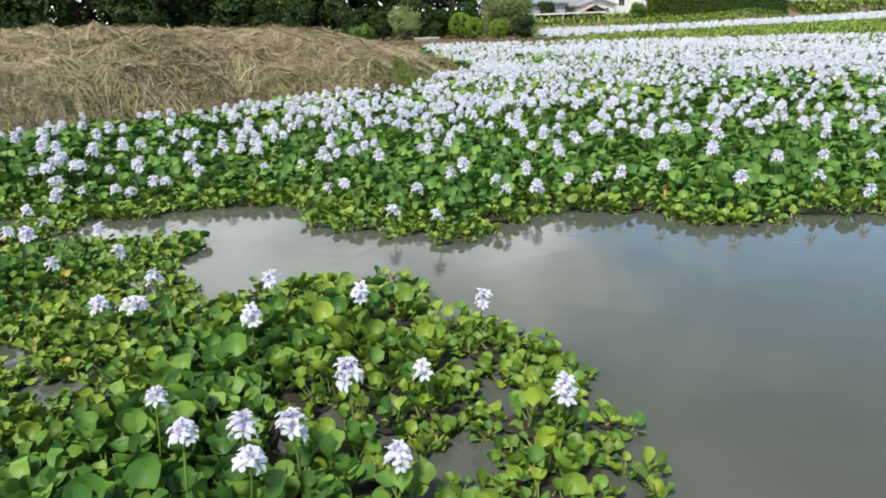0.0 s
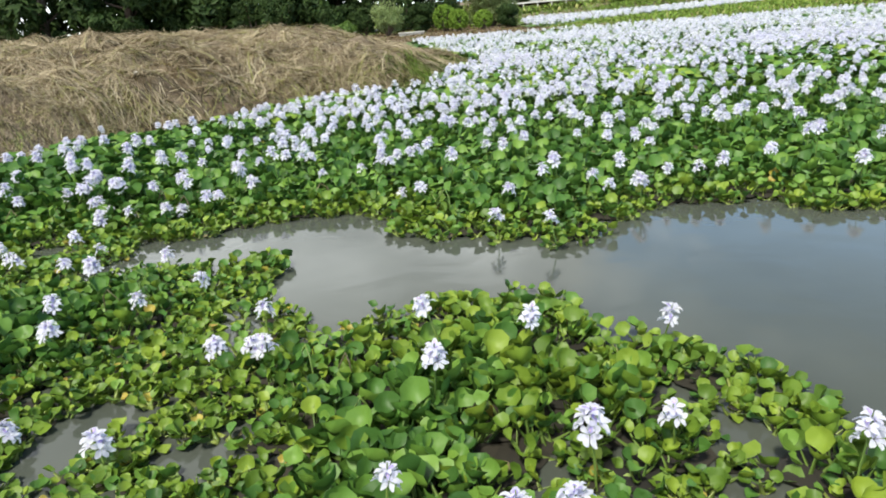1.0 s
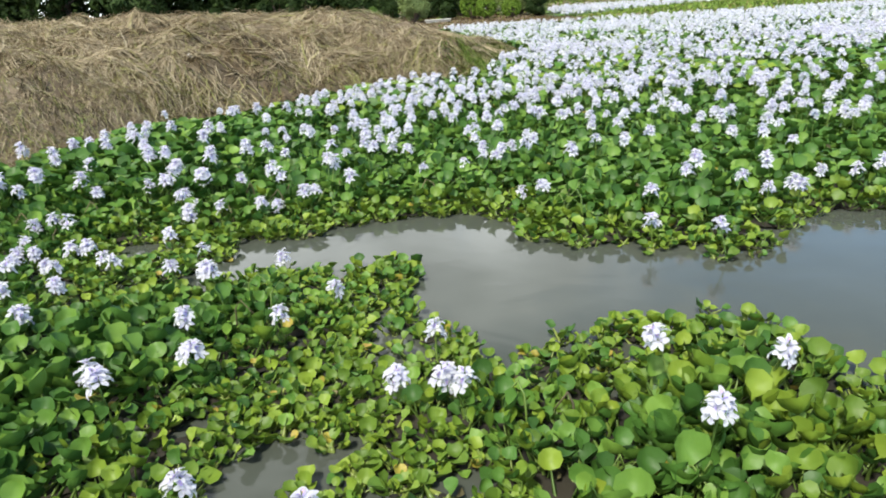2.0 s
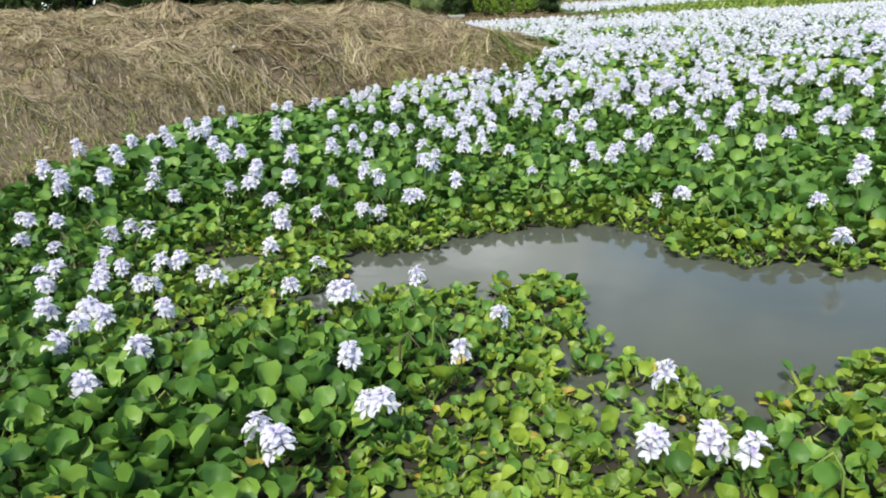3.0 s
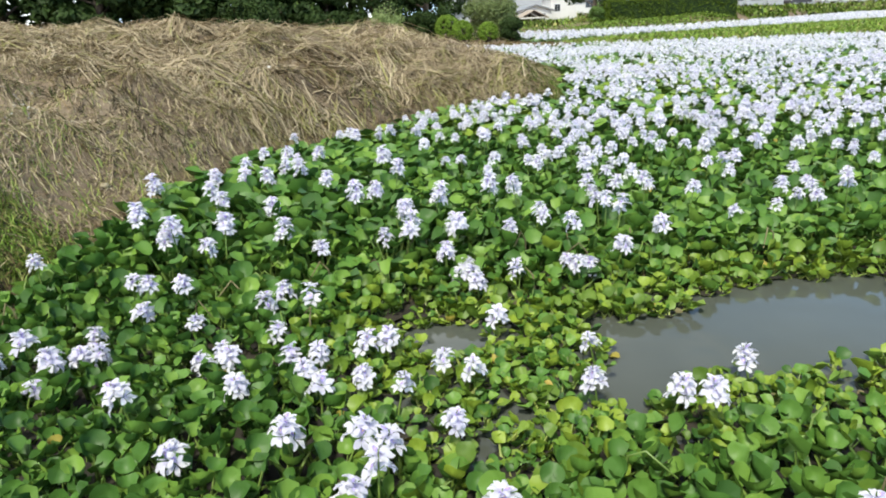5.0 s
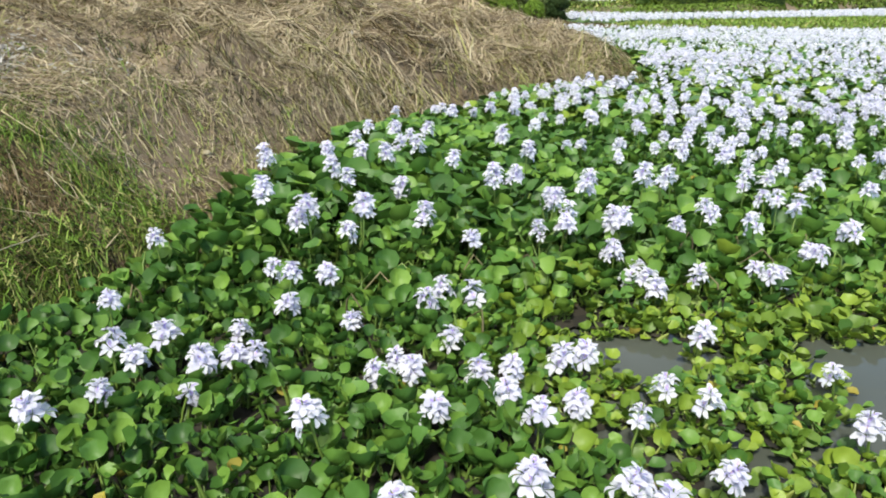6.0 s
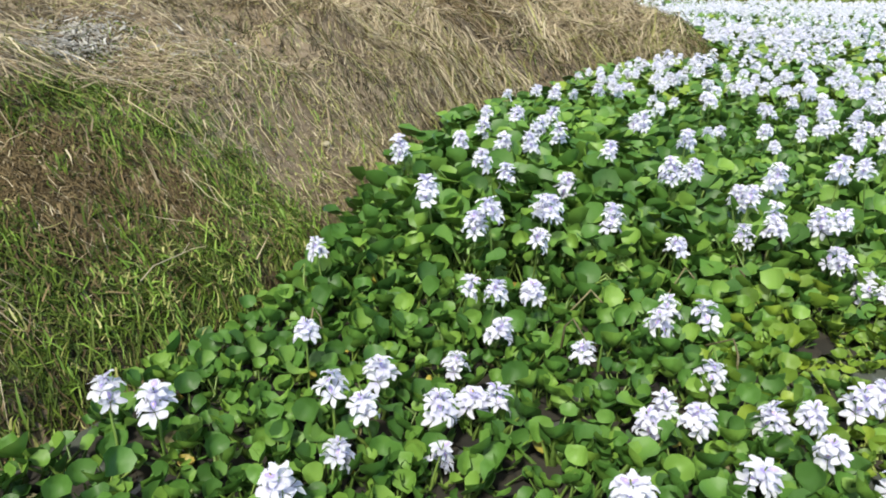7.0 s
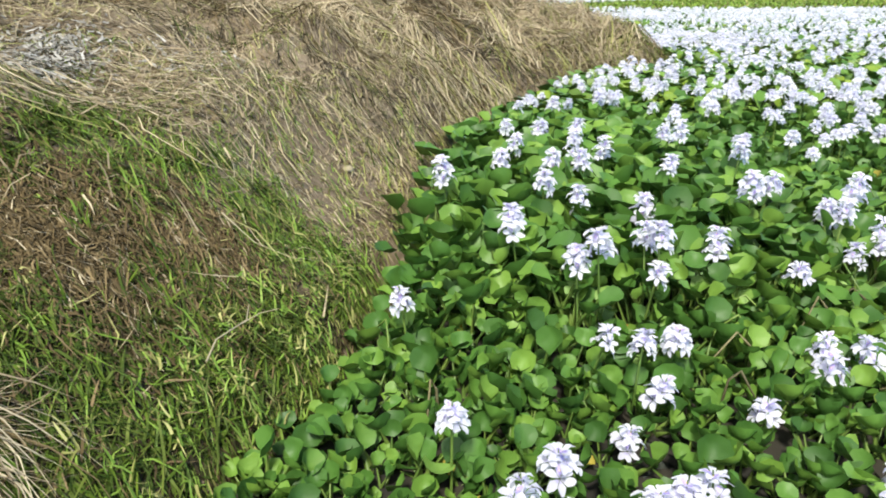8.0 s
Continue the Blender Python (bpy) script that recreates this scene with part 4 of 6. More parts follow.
    keep = (rng.rand(len(x)) < bloom_density(x, y) * 0.13 * 0.113) & (signed(POND, x, y) > 0.1) & ~(beside_view(x, y) & (rng.rand(len(x)) < 0.5))
    x, y = x[keep], y[keep]
    close = y < 10.8
    z = 0.29 * rng.uniform(0.85, 1.15, len(x))
    joined_heads(rng, HEADS, x[close], y[close], z[close], heap)
    middle, back = (y >= 10.8) & (y < 16), (y >= 16) & (rng.rand(len(y)) < 0.62)
    joined_heads(rng, HEADS_FAR, x[middle], y[middle], z[middle], heap, False, 1.2)
    joined_heads(rng, HEADS_FAINT, x[back], y[back], z[back], heap, False, 1.5)
    tagged(new("hyacinth_field", heap.mesh("hyacinth_field", STUFF_MATS)), "wide field of water hyacinth in full lavender bloom", "water hyacinth", kind="stuff")
    # the far pond
    heap = Heap()
    x, y = jitter_grid(rng, 3, 60, 34, 75, 0.6)
    ok = signed(POND_FAR, x, y) > 0.2
    x, y = x[ok], y[ok]
    for k, (v, t, m) in enumerate(FAR):
        q = rng.rand(len(x)) < 0.55
        n = q.sum()
        heap.add_many((v, t, m + k % 2), zturn(rng.uniform(0, 6.28, n)) @ np.diag([3.4, 3.4, 0.8]), np.stack([x[q] + rng.normal(0, 0.1, n), y[q] + rng.normal(0, 0.1, n), np.full(n, -0.03)], -1))
    q = rng.rand(len(x)) < 0.95
    joined_heads(rng, HEADS_FAINT, x[q], y[q], np.full(q.sum(), 0.3), heap, False, 2.6)
    tagged(new("far_hyacinth_field", heap.mesh("far_hyacinth_field", STUFF_MATS)), "far strip of flowering water hyacinth behind the dike", "water hyacinth", kind="stuff")


build_hyacinths()


# ---------------------------------------------------------------- grass on the banks
def blades(rng, x, y, heading, length, width, rise, sag, lift, bend, heap, index, steps=3):
    """Blades as bent strips. rise: share of the length that goes upward; sag: how far the tip drops back."""
    n = len(x)
    s = np.linspace(0, 1, steps + 1)
    turn = heading[:, None] + bend[:, None] * s
    flat = np.sqrt(np.maximum(0, 1 - rise**2))
    px = x[:, None] + np.cos(turn) * (length * flat)[:, None] * s
    py = y[:, None] + np.sin(turn) * (length * flat)[:, None] * s
    pz = land(px, py) + lift[:, None] + (length * rise)[:, None] * (s - sag[:, None] * s**2)
    taper = np.array([1.0, 0.9, 0.65, 0.12]) if steps == 3 else np.array([1.0, 0.8, 0.12])
    wx, wy = -np.sin(turn), np.cos(turn)
    w = width[:, None] * taper / 2
    twist = rng.uniform(-0.6, 0.6, n)[:, None]
    lo = np.stack([px - wx * w, py - wy * w, pz - twist * w], -1)
    hi = np.stack([px + wx * w, py + wy * w, pz + twist * w], -1)
    v = np.stack([lo, hi], 2).reshape(n, -1, 3)
    t = []
    for i in range(steps):
        a = 2 * i
        t += [(a, a + 2, a + 3), (a, a + 3, a + 1)]
    t = np.array(t)
    ts = (t[None] + (np.arange(n) * v.shape[1])[:, None, None]).reshape(-1, 3)
    heap.add(v.reshape(-1, 3), ts, np.repeat(index, len(t)))


GRASS_MATS = [STRAW, STRAW_GREEN, GRASS, GRASS_BROWN, PALE, GRASS_BRIGHT, THATCH_SHADE, HEDGE]


def sample(rng, x0, x1, y0, y1, density):
    n = int((x1 - x0) * (y1 - y0) * density)
    return rng.uniform(x0, x1, n), rng.uniform(y0, y1, n)


def green_share(x, y):
    """How much living grass grows: the low near end of the bank is green, the mound is mown and dry."""
    limit = np.interp(x, [-7.4, -6.9, -6.72, -6.44, -6.0, -5.6], [6.0, 6.15, 6.45, 6.44, 6.38, 6.2]) + 0.16 * wobble(x, y, 2.4, 42)
    g = ease(0.25, -0.25, y - limit)
    return g


def build_bank_grass():
    rng = np.random.RandomState(5)
    heap = Heap()
    # a mat of short broken straw, and long pale stems tangled over it
    for x0, x1, y0, y1, density, size, long in ((-9.5, -3.0, 5.6, 9.0, 2100, 1.0, False), (-9.5, -0.6, 9.0, 13.0, 720, 1.9, False), (-9.5, 0.9, 13.0, 30, 150, 2.3, False), (-18, -9.5, 5, 30, 30, 3.2, False),
                                                (-9.5, -3.0, 5.9, 9.0, 560, 0.8, True), (-9.5, -0.6, 9.0, 13.0, 300, 1.5, True), (-9.5, 0.9, 13.0, 30, 90, 1.8, True), (-18, -9.5, 5, 30, 16, 2.6, True)):
        x, y = sample(rng, x0, x1, y0, y1, density)
        d = -signed(POND, x, y)
        g = green_share(x, y)
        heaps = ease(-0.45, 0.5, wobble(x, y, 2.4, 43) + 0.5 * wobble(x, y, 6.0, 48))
        ok = (d > 0.12) & (rng.rand(len(x)) > g * 0.97) & (rng.rand(len(x)) < np.where((y < 7.8) & (x < -5.7), 0.7, 1.0)) & (np.hypot((x + 5.83) / 0.32, (y - 6.8) / 0.42) > 0.2 + 1.0 * rng.rand(len(x))) & (np.hypot((x + 7.02) / 0.26, (y - 6.9) / 0.42) > 0.75 + 0.6 * rng.rand(len(x))) & (rng.rand(len(x)) < np.where(d > 6, 0.4, 1) * (0.2 + 0.8 * heaps if long else 0.6 + 0.4 * heaps))
        x, y, d, heaps = x[ok], y[ok], d[ok], heaps[ok]
        n = len(x)
        tone = rng.rand(n)
        shore = ease(1.0, 0.15, d)
        if long:
            head_ = 0.3 + 0.6 * ease(2.0, 0.5, d) + np.where(rng.rand(n) < 0.4, math.pi, 0) + 0.7 * wobble(x, y, 3.0, 44) + rng.normal(0, 1, n) * np.where(y < 7.6, 0.9, 0.7)
            head_ = np.where((y < 8.6) & (rng.rand(n) < 0.5), rng.uniform(0, 6.28, n), head_)
            # browner stems between the heaps, mostly farther off: hollow shade put into the colour
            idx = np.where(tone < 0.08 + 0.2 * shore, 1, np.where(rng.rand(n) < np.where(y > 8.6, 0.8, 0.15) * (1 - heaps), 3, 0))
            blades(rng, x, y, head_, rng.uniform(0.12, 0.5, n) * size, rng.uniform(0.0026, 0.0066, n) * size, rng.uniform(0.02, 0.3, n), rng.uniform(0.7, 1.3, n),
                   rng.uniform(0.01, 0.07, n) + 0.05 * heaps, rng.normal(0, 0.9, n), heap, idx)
        else:
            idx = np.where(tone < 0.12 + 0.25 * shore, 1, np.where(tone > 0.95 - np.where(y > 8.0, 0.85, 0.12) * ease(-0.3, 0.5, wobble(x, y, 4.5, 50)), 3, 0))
            # near-black blades low between heaps paint the shade of the hollows
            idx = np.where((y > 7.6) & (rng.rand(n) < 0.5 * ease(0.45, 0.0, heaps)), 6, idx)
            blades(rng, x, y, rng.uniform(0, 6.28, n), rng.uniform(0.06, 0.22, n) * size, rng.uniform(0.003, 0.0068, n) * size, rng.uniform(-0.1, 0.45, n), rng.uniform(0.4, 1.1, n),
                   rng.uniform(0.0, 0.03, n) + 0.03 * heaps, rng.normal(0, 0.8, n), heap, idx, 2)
    # locks of long stems, lying together in swirls
    for x0, x1, y0, y1, density, stems, size in ((-9.0, -3.0, 6.7, 9.0, 13, 14, 0.9), (-9.0, -0.8, 9.0, 13.5, 10, 22, 1.6), (-9.5, 0.8, 13.5, 29, 3, 14, 2.2), (-16, -9, 7, 28, 1, 10, 2.2)):
        cx, cy = sample(rng, x0, x1, y0, y1, density)
        ok = (-signed(POND, cx, cy) > 0.25) & (green_share(cx, cy) < 0.3) & (rng.rand(len(cx)) < np.where((cy < 7.6) & (cx < -5.3), 0.3, 1.0)) & (rng.rand(len(cx)) < 0.25 + 1.0 * ease(-0.45, 0.5, wobble(cx, cy, 2.4, 43) + 0.5 * wobble(cx, cy, 6.0, 48)))
        cx, cy = cx[ok], cy[ok]
        way = 0.25 + 0.6 * ease(2.0, 0.5, -signed(POND, cx, cy)) + 0.8 * wobble(cx, cy, 1.8, 49) + rng.normal(0, 1, len(cx)) * np.where(cy < 8.4, 1.3, 0.5)
        curl = rng.normal(0, 0.9, len(cx))
        reach, hump = rng.uniform(0.25, 0.6, len(cx)), rng.uniform(0.05, 0.32, len(cx))
        k = np.repeat(np.arange(len(cx)), stems)
        n = len(k)
        x, y = cx[k] + rng.normal(0, 0.055, n) * size, cy[k] + rng.normal(0, 0.055, n) * size
        blades(rng, x, y, way[k] + rng.normal(0, 0.28, n), reach[k] * rng.uniform(0.5, 1.15, n) * size, rng.uniform(0.004, 0.009, n) * size, np.clip(hump[k] * 1.15 + rng.normal(0, 0.08, n), 0.02, 0.6), rng.uniform(0.8, 1.2, n),
               rng.uniform(0.03, 0.09, n), curl[k] + rng.normal(0, 0.3, n), heap, np.where(rng.rand(n) < 0.05 + 0.12 * (hump[k] > 0.25) + 0.12 * ease(8.5, 7.0, y), 1, 0))
    # crumbled bits on the bare spots
    x, y = sample(rng, -7.6, -5.2, 5.9, 8.6, 2600)
    ok = (-signed(POND, x, y) > 0.1) & (rng.rand(len(x)) > green_share(x, y))
    x, y = x[ok], y[ok]
    n = len(x)
    blades(rng, x, y, rng.uniform(0, 6.28, n), rng.uniform(0.012, 0.06, n), rng.uniform(0.003, 0.009, n), rng.uniform(-0.1, 0.3, n), rng.uniform(0.3, 1.0, n),
           rng.uniform(0.0, 0.012, n), rng.normal(0, 0.9, n), heap, rng.choice([0, 0, 3, 0, 1], n), 2)
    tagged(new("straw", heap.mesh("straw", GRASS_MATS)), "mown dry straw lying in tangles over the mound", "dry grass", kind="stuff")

    heap = Heap()
    # fine turf, brightest in a band below the straw
    x, y = sample(rng, -8.5, -5.6, 3.5, 7.3, 10000)
    d = -signed(POND, x, y)
    lush = ease(-0.4, 0.6, wobble(x, y, 3.0, 46) + 0.5 * wobble(x, y, 9.0, 45))
    lush = lush * (1 - 0.85 * np.maximum(np.exp(-(((x + 6.58) / 0.2) ** 2 + ((y - 5.6) / 0.17) ** 2)), np.exp(-(((x + 6.25) / 0.15) ** 2 + ((y - 5.9) / 0.12) ** 2))))
    band = ease(5.6, 5.95, y + 0.12 * wobble(x, y, 5.0, 54))
    ok = (d > 0.03) & (rng.rand(len(x)) < ease(-8.5, -7.4, x + 0.3 * wobble(x, y, 3.0, 52)) * ease(3.5, 4.4, y + 0.3 * wobble(x, y, 3.0, 55))) & (rng.rand(len(x)) < green_share(x, y) + 0.1) & (rng.rand(len(x)) < 0.28 + 0.3 * lush + 0.42 * band)
    x, y, lush, band = x[ok], y[ok], lush[ok], band[ok]
    n = len(x)
    tone = rng.rand(n)
    idx = np.where(tone < 0.52 + 0.25 * lush - 0.35 * band, 2, np.where(tone < 0.56 + 0.27 * lush + 0.08 * band, 5, np.where(tone < 0.66 + 0.24 * lush + 0.1 * band, 1, 3)))
    blades(rng, x, y, rng.uniform(0, 6.28, n), rng.uniform(0.03, 0.08, n) * (0.7 + 0.6 * lush + 0.3 * band), rng.uniform(0.003, 0.0062, n), rng.uniform(0.2, 0.9, n), rng.uniform(0.2, 1.0, n),
           rng.uniform(0.0, 0.015, n), rng.normal(0, 0.6, n), heap, idx, 2)
    # thatch below the coarse grass, its near-black colour painting the shade between tufts
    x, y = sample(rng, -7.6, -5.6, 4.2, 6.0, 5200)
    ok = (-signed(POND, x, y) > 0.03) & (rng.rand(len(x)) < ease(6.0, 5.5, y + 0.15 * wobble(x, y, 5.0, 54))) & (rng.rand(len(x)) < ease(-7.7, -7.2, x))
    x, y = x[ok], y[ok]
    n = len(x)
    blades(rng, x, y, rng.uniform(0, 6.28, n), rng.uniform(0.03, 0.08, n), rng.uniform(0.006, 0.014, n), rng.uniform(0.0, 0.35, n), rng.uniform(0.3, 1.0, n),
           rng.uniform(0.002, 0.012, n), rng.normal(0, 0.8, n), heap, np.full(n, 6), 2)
    # coarse tufts of broad arching blades, leaning every way, with shaded hollows between
    cx, cy = sample(rng, -7.7, -5.6, 4.2, 7.1, 200)
    ok = (-signed(POND, cx, cy) > 0.05) & (green_share(cx, cy) > 0.5) & (rng.rand(len(cx)) < ease(-8.4, -7.3, cx + 0.3 * wobble(cx, cy, 3.0, 52))) & (rng.rand(len(cx)) < np.where(cy > 5.75, 0.45, 1.0)) & (np.hypot((cx + 6.6) / 0.17, (cy - 5.5) / 0.13) > 1) & (np.hypot((cx + 6.25) / 0.17, (cy - 5.9) / 0.13) > 1)
    cx, cy = cx[ok], cy[ok]
    k = np.repeat(np.arange(len(cx)), 34)
    n = len(k)
    tall, way, hue = rng.uniform(0.65, 1.35, len(cx)), rng.uniform(0, 6.28, len(cx)), rng.rand(len(cx))
    draw = rng.rand(n)
    idx = np.where(draw < 0.08, 3, np.where(draw < 0.12, 1, np.where(draw < 0.12 + np.where(hue[k] > 0.8, 0.25, 0.04), 5, np.where(draw > 0.8, 7, 2))))
    blades(rng, cx[k] + rng.normal(0, 0.024, n), cy[k] + rng.normal(0, 0.024, n), way[k] + rng.normal(0, 1.3, n), rng.uniform(0.05, 0.145, n) * tall[k], rng.uniform(0.0045, 0.0095, n), rng.uniform(0.4, 0.95, n), rng.uniform(0.4, 1.0, n),
           np.zeros(n), rng.normal(0, 0.6, n), heap, idx)
    # short trodden grass along the path on the near bank
    along, off = rng.uniform(-1.2, 9.0, 16000), -0.1 - np.abs(rng.normal(0, 0.75, 16000)) + 0.5
    x, y = 0.15 + 0.553 * off - 0.833 * along, -0.3 + 0.833 * off + 0.553 * along
    ok = (-signed(POND, x, y) > 0.02) & (x > -7.4)
    x, y = x[ok], y[ok]
    n = len(x)
    blades(rng, x, y, rng.uniform(0, 6.28, n), rng.uniform(0.04, 0.1, n), rng.uniform(0.005, 0.009, n), rng.uniform(0.2, 0.8, n), rng.uniform(0.2, 0.9, n),
           np.zeros(n), rng.normal(0, 0.6, n), heap, rng.choice([2, 1, 3], n, p=[0.8, 0.07, 0.13]), 2)
    # thin cover on the rest of the near bank
    x, y = sample(rng, -11, 4, -6, 5, 90)
    d = -signed(POND, x, y)
    ok = (d > 0.3) & (wobble(x, y, 1.3, 56) > -0.5)
    x, y = x[ok], y[ok]
    n = len(x)
    blades(rng, x, y, rng.uniform(0, 6.28, n), rng.uniform(0.06, 0.16, n), rng.uniform(0.012, 0.024, n), rng.uniform(0.2, 0.8, n), rng.uniform(0.2, 0.9, n),
           np.zeros(n), rng.normal(0, 0.6, n), heap, rng.choice([2, 1, 3], n, p=[0.7, 0.1, 0.2]), 2)
    # curled dead blades where the grass has died back
    n = 7000
    spot = rng.rand(n) < 0.8
    x = np.where(spot, rng.normal(-6.58, 0.16, n), rng.normal(-6.25, 0.1, n))
    y = np.where(spot, rng.normal(5.6, 0.14, n), rng.normal(5.9, 0.09, n))
    ok = -signed(POND, x, y) > 0.15
    x, y = x[ok], y[ok]
    n = len(x)
    blades(rng, x, y, rng.uniform(0, 6.28, n), rng.uniform(0.04, 0.12, n), rng.uniform(0.003, 0.006, n), rng.uniform(0.1, 0.7, n), rng.uniform(0.6, 1.2, n),
           rng.uniform(0.0, 0.02, n), rng.normal(0, 1.2, n), heap, np.where(rng.rand(n) < 0.92, 3, 0), 2)
    # low weeds with short broad leaves along the water's edge
    cx, cy = sample(rng, -7.0, -4.9, 4.2, 8.4, 150)
    d = -signed(POND, cx, cy)
    ok = (d > 0.0) & (d < 0.45) & (rng.rand(len(cx)) < ease(0.45, 0.05, d) * np.where(cy > 6.4, 0.3, 1))
    cx, cy = cx[ok], cy[ok]
    k = np.repeat(np.arange(len(cx)), 11)
    n = len(k)
    blades(rng, cx[k] + rng.normal(0, 0.012, n), cy[k] + rng.normal(0, 0.012, n), rng.uniform(0, 6.28, n), rng.uniform(0.025, 0.055, n), rng.uniform(0.005, 0.008, n), rng.uniform(0.1, 0.7, n), rng.uniform(0.1, 0.8, n),
           rng.uniform(0.0, 0.07, n), rng.normal(0, 0.4, n), heap, np.where(rng.rand(n) < 0.6, 5, 1))
    # a thin fringe of yellowing grass along the water, over the whole bank
    x, y = sample(rng, -7.0, 0.9, 6.3, 29.4, 360)
    d = -signed(POND, x, y)
    ok = (d > -0.02) & (d < 1.7) & (rng.rand(len(x)) < ease(0.4 + 0.9 * ease(-2.0, -0.6, x), 0.0, d + 0.15 * wobble(x, y, 3.0, 51)))
    x, y = x[ok], y[ok]
    n = len(x)
    idx = np.where(rng.rand(n) < 0.5, 1, np.where(rng.rand(n) < 0.6, 5, 0))
    blades(rng, x, y, rng.uniform(0, 6.28, n), rng.uniform(0.07, 0.2, n), rng.uniform(0.004, 0.007, n), rng.uniform(0.3, 0.95, n), rng.uniform(0.0, 0.5, n),
           np.zeros(n), rng.normal(0, 0.5, n), heap, idx)
    # a tongue of lush grass where the mound runs out into the pond
    x, y = sample(rng, -2.8, 0.9, 10.8, 19.5, 1500)
    d = -signed(POND, x, y)
    ok = (d > -0.05) & (d < 1.0) & (rng.rand(len(x)) < ease(-2.7, -1.2, x + 0.25 * wobble(x, y, 3.0, 53)) * ease(1.0, 0.4, d))
    x, y = x[ok], y[ok]
    n = len(x)
    blades(rng, x, y, rng.uniform(0, 6.28, n), rng.uniform(0.06, 0.17, n), rng.uniform(0.01, 0.018, n), rng.uniform(0.3, 0.95, n), rng.uniform(0.0, 0.5, n),
           np.zeros(n), rng.normal(0, 0.5, n), heap, rng.choice([5, 7, 2], n, p=[0.3, 0.5, 0.2]), 2)
    # weeds that show green through the straw
    x, y = sample(rng, -9.5, 0.6, 6.5, 28, 220)
    d = -signed(POND, x, y)
    ok = (d > 0.2) & (d < 4) & (wobble(x, y, 2.6, 47) > 0.45)
    x, y = x[ok], y[ok]
    n = len(x)
    blades(rng, x, y, rng.uniform(0, 6.28, n), rng.uniform(0.06, 0.2, n), rng.uniform(0.004, 0.008, n), rng.uniform(0.3, 0.9, n), rng.uniform(0.0, 0.7, n),
           np.zeros(n), rng.normal(0, 0.5, n), heap, np.where(rng.rand(n) < 0.6, 2, 1))
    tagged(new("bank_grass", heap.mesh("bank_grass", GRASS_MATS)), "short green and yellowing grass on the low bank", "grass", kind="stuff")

    # bleached litter on the shoulder of the mound
    heap = Heap()
    n = 1300
    x, y = rng.normal(-7.02, 0.13, n), rng.normal(6.92, 0.22, n)
    x2, y2 = rng.normal(-6.5, 0.16, 160), rng.normal(7.2, 0.22, 160)
    x, y = np.concatenate([x, x2]), np.concatenate([y, y2])
    n = len(x)
    blades(rng, x, y, rng.uniform(0, 6.28, n), rng.uniform(0.02, 0.075, n), rng.uniform(0.006, 0.015, n), rng.uniform(-0.2, 0.4, n), rng.uniform(0.3, 1.0, n),
           rng.uniform(0.0, 0.06, n), rng.normal(0, 0.8, n), heap, np.full(n, 4), 2)
    tagged(new("bleached_litter", heap.mesh("bleached_litter", GRASS_MATS)), "patch of bleached grey-white plant litter on the mound", "plant litter", kind="stuff")

    # the dike and the far banks
    heap = Heap()
    x, y = sample(rng, -4, 46, 24, 50, 42)
    d = np.minimum(-signed(POND, x, y), -signed(POND_FAR, x, y))
    ok = (d > 0.02) & ((x > 1.5) | (y > 29.8))
    x, y = x[ok], y[ok]
    n = len(x)
    idx = np.where(rng.rand(n) < 0.55 + 0.35 * ease(0, 9, x), np.where(rng.rand(n) < 0.86, 5, 2), np.where(x < 4, 3, 1))
    idx = np.where((x < 4.5) & (rng.rand(n) < 0.85), 3, idx)
    low = np.where(x < 5, 0.14, np.where(x < 7, 0.3, 0.42))
    blades(rng, x, y, rng.uniform(0, 6.28, n), rng.uniform(0.25, 0.5, n) * low, rng.uniform(0.06, 0.12, n), rng.uniform(0.6, 0.97, n), rng.uniform(0.0, 0.5, n),
           np.zeros(n), rng.normal(0, 0.5, n), heap, idx, 2)
    x, y = sample(rng, -12, 60, 40, 64, 10)
    d = np.minimum(-signed(POND, x, y), -signed(POND_FAR, x, y))
    ok = d > 0.05
    x, y = x[ok], y[ok]
    n = len(x)
    blades(rng, x, y, rng.uniform(0, 6.28, n), rng.uniform(0.08, 0.22, n), rng.uniform(0.08, 0.15, n), rng.uniform(0.4, 0.9, n), rng.uniform(0.0, 0.5, n),
           np.zeros(n), rng.normal(0, 0.5, n), heap, rng.choice([5, 2, 1], n, p=[0.6, 0.36, 0.04]), 2)
    x, y = sample(rng, 11, 44, 49, 66, 48)
    d = -signed(POND_FAR, x, y)
    ok = (d > 0.05) & (d < 6)
    x, y = x[ok], y[ok]
    n = len(x)
    blades(rng, x, y, rng.uniform(0, 6.28, n), rng.uniform(0.1, 0.22, n), rng.uniform(0.1, 0.2, n), rng.uniform(0.2, 0.8, n), rng.uniform(0.2, 0.8, n),
           np.zeros(n), rng.normal(0, 0.5, n), heap, rng.choice([5, 2, 7], n, p=[0.55, 0.25, 0.2]), 2)
    x, y = sample(rng, -40, 80, 33, 112, 4)
    d = np.minimum(-signed(POND, x, y), -signed(POND_FAR, x, y))
    ok = (d > 0.05) & ((y > 60) | (x < -12))
    x, y = x[ok], y[ok]
    n = len(x)
    blades(rng, x, y, rng.uniform(0, 6.28, n), rng.uniform(0.3, 0.8, n), rng.uniform(0.14, 0.26, n), rng.uniform(0.5, 0.95, n), rng.uniform(0.0, 0.5, n),
           np.zeros(n), rng.normal(0, 0.5, n), heap, rng.choice([5, 2, 1], n, p=[0.3, 0.6, 0.1]), 2)
    tagged(new("dike_grass", heap.mesh("dike_grass", GRASS_MATS)), "green grass on the dike and the far banks", "grass", kind="stuff")


build_bank_grass()


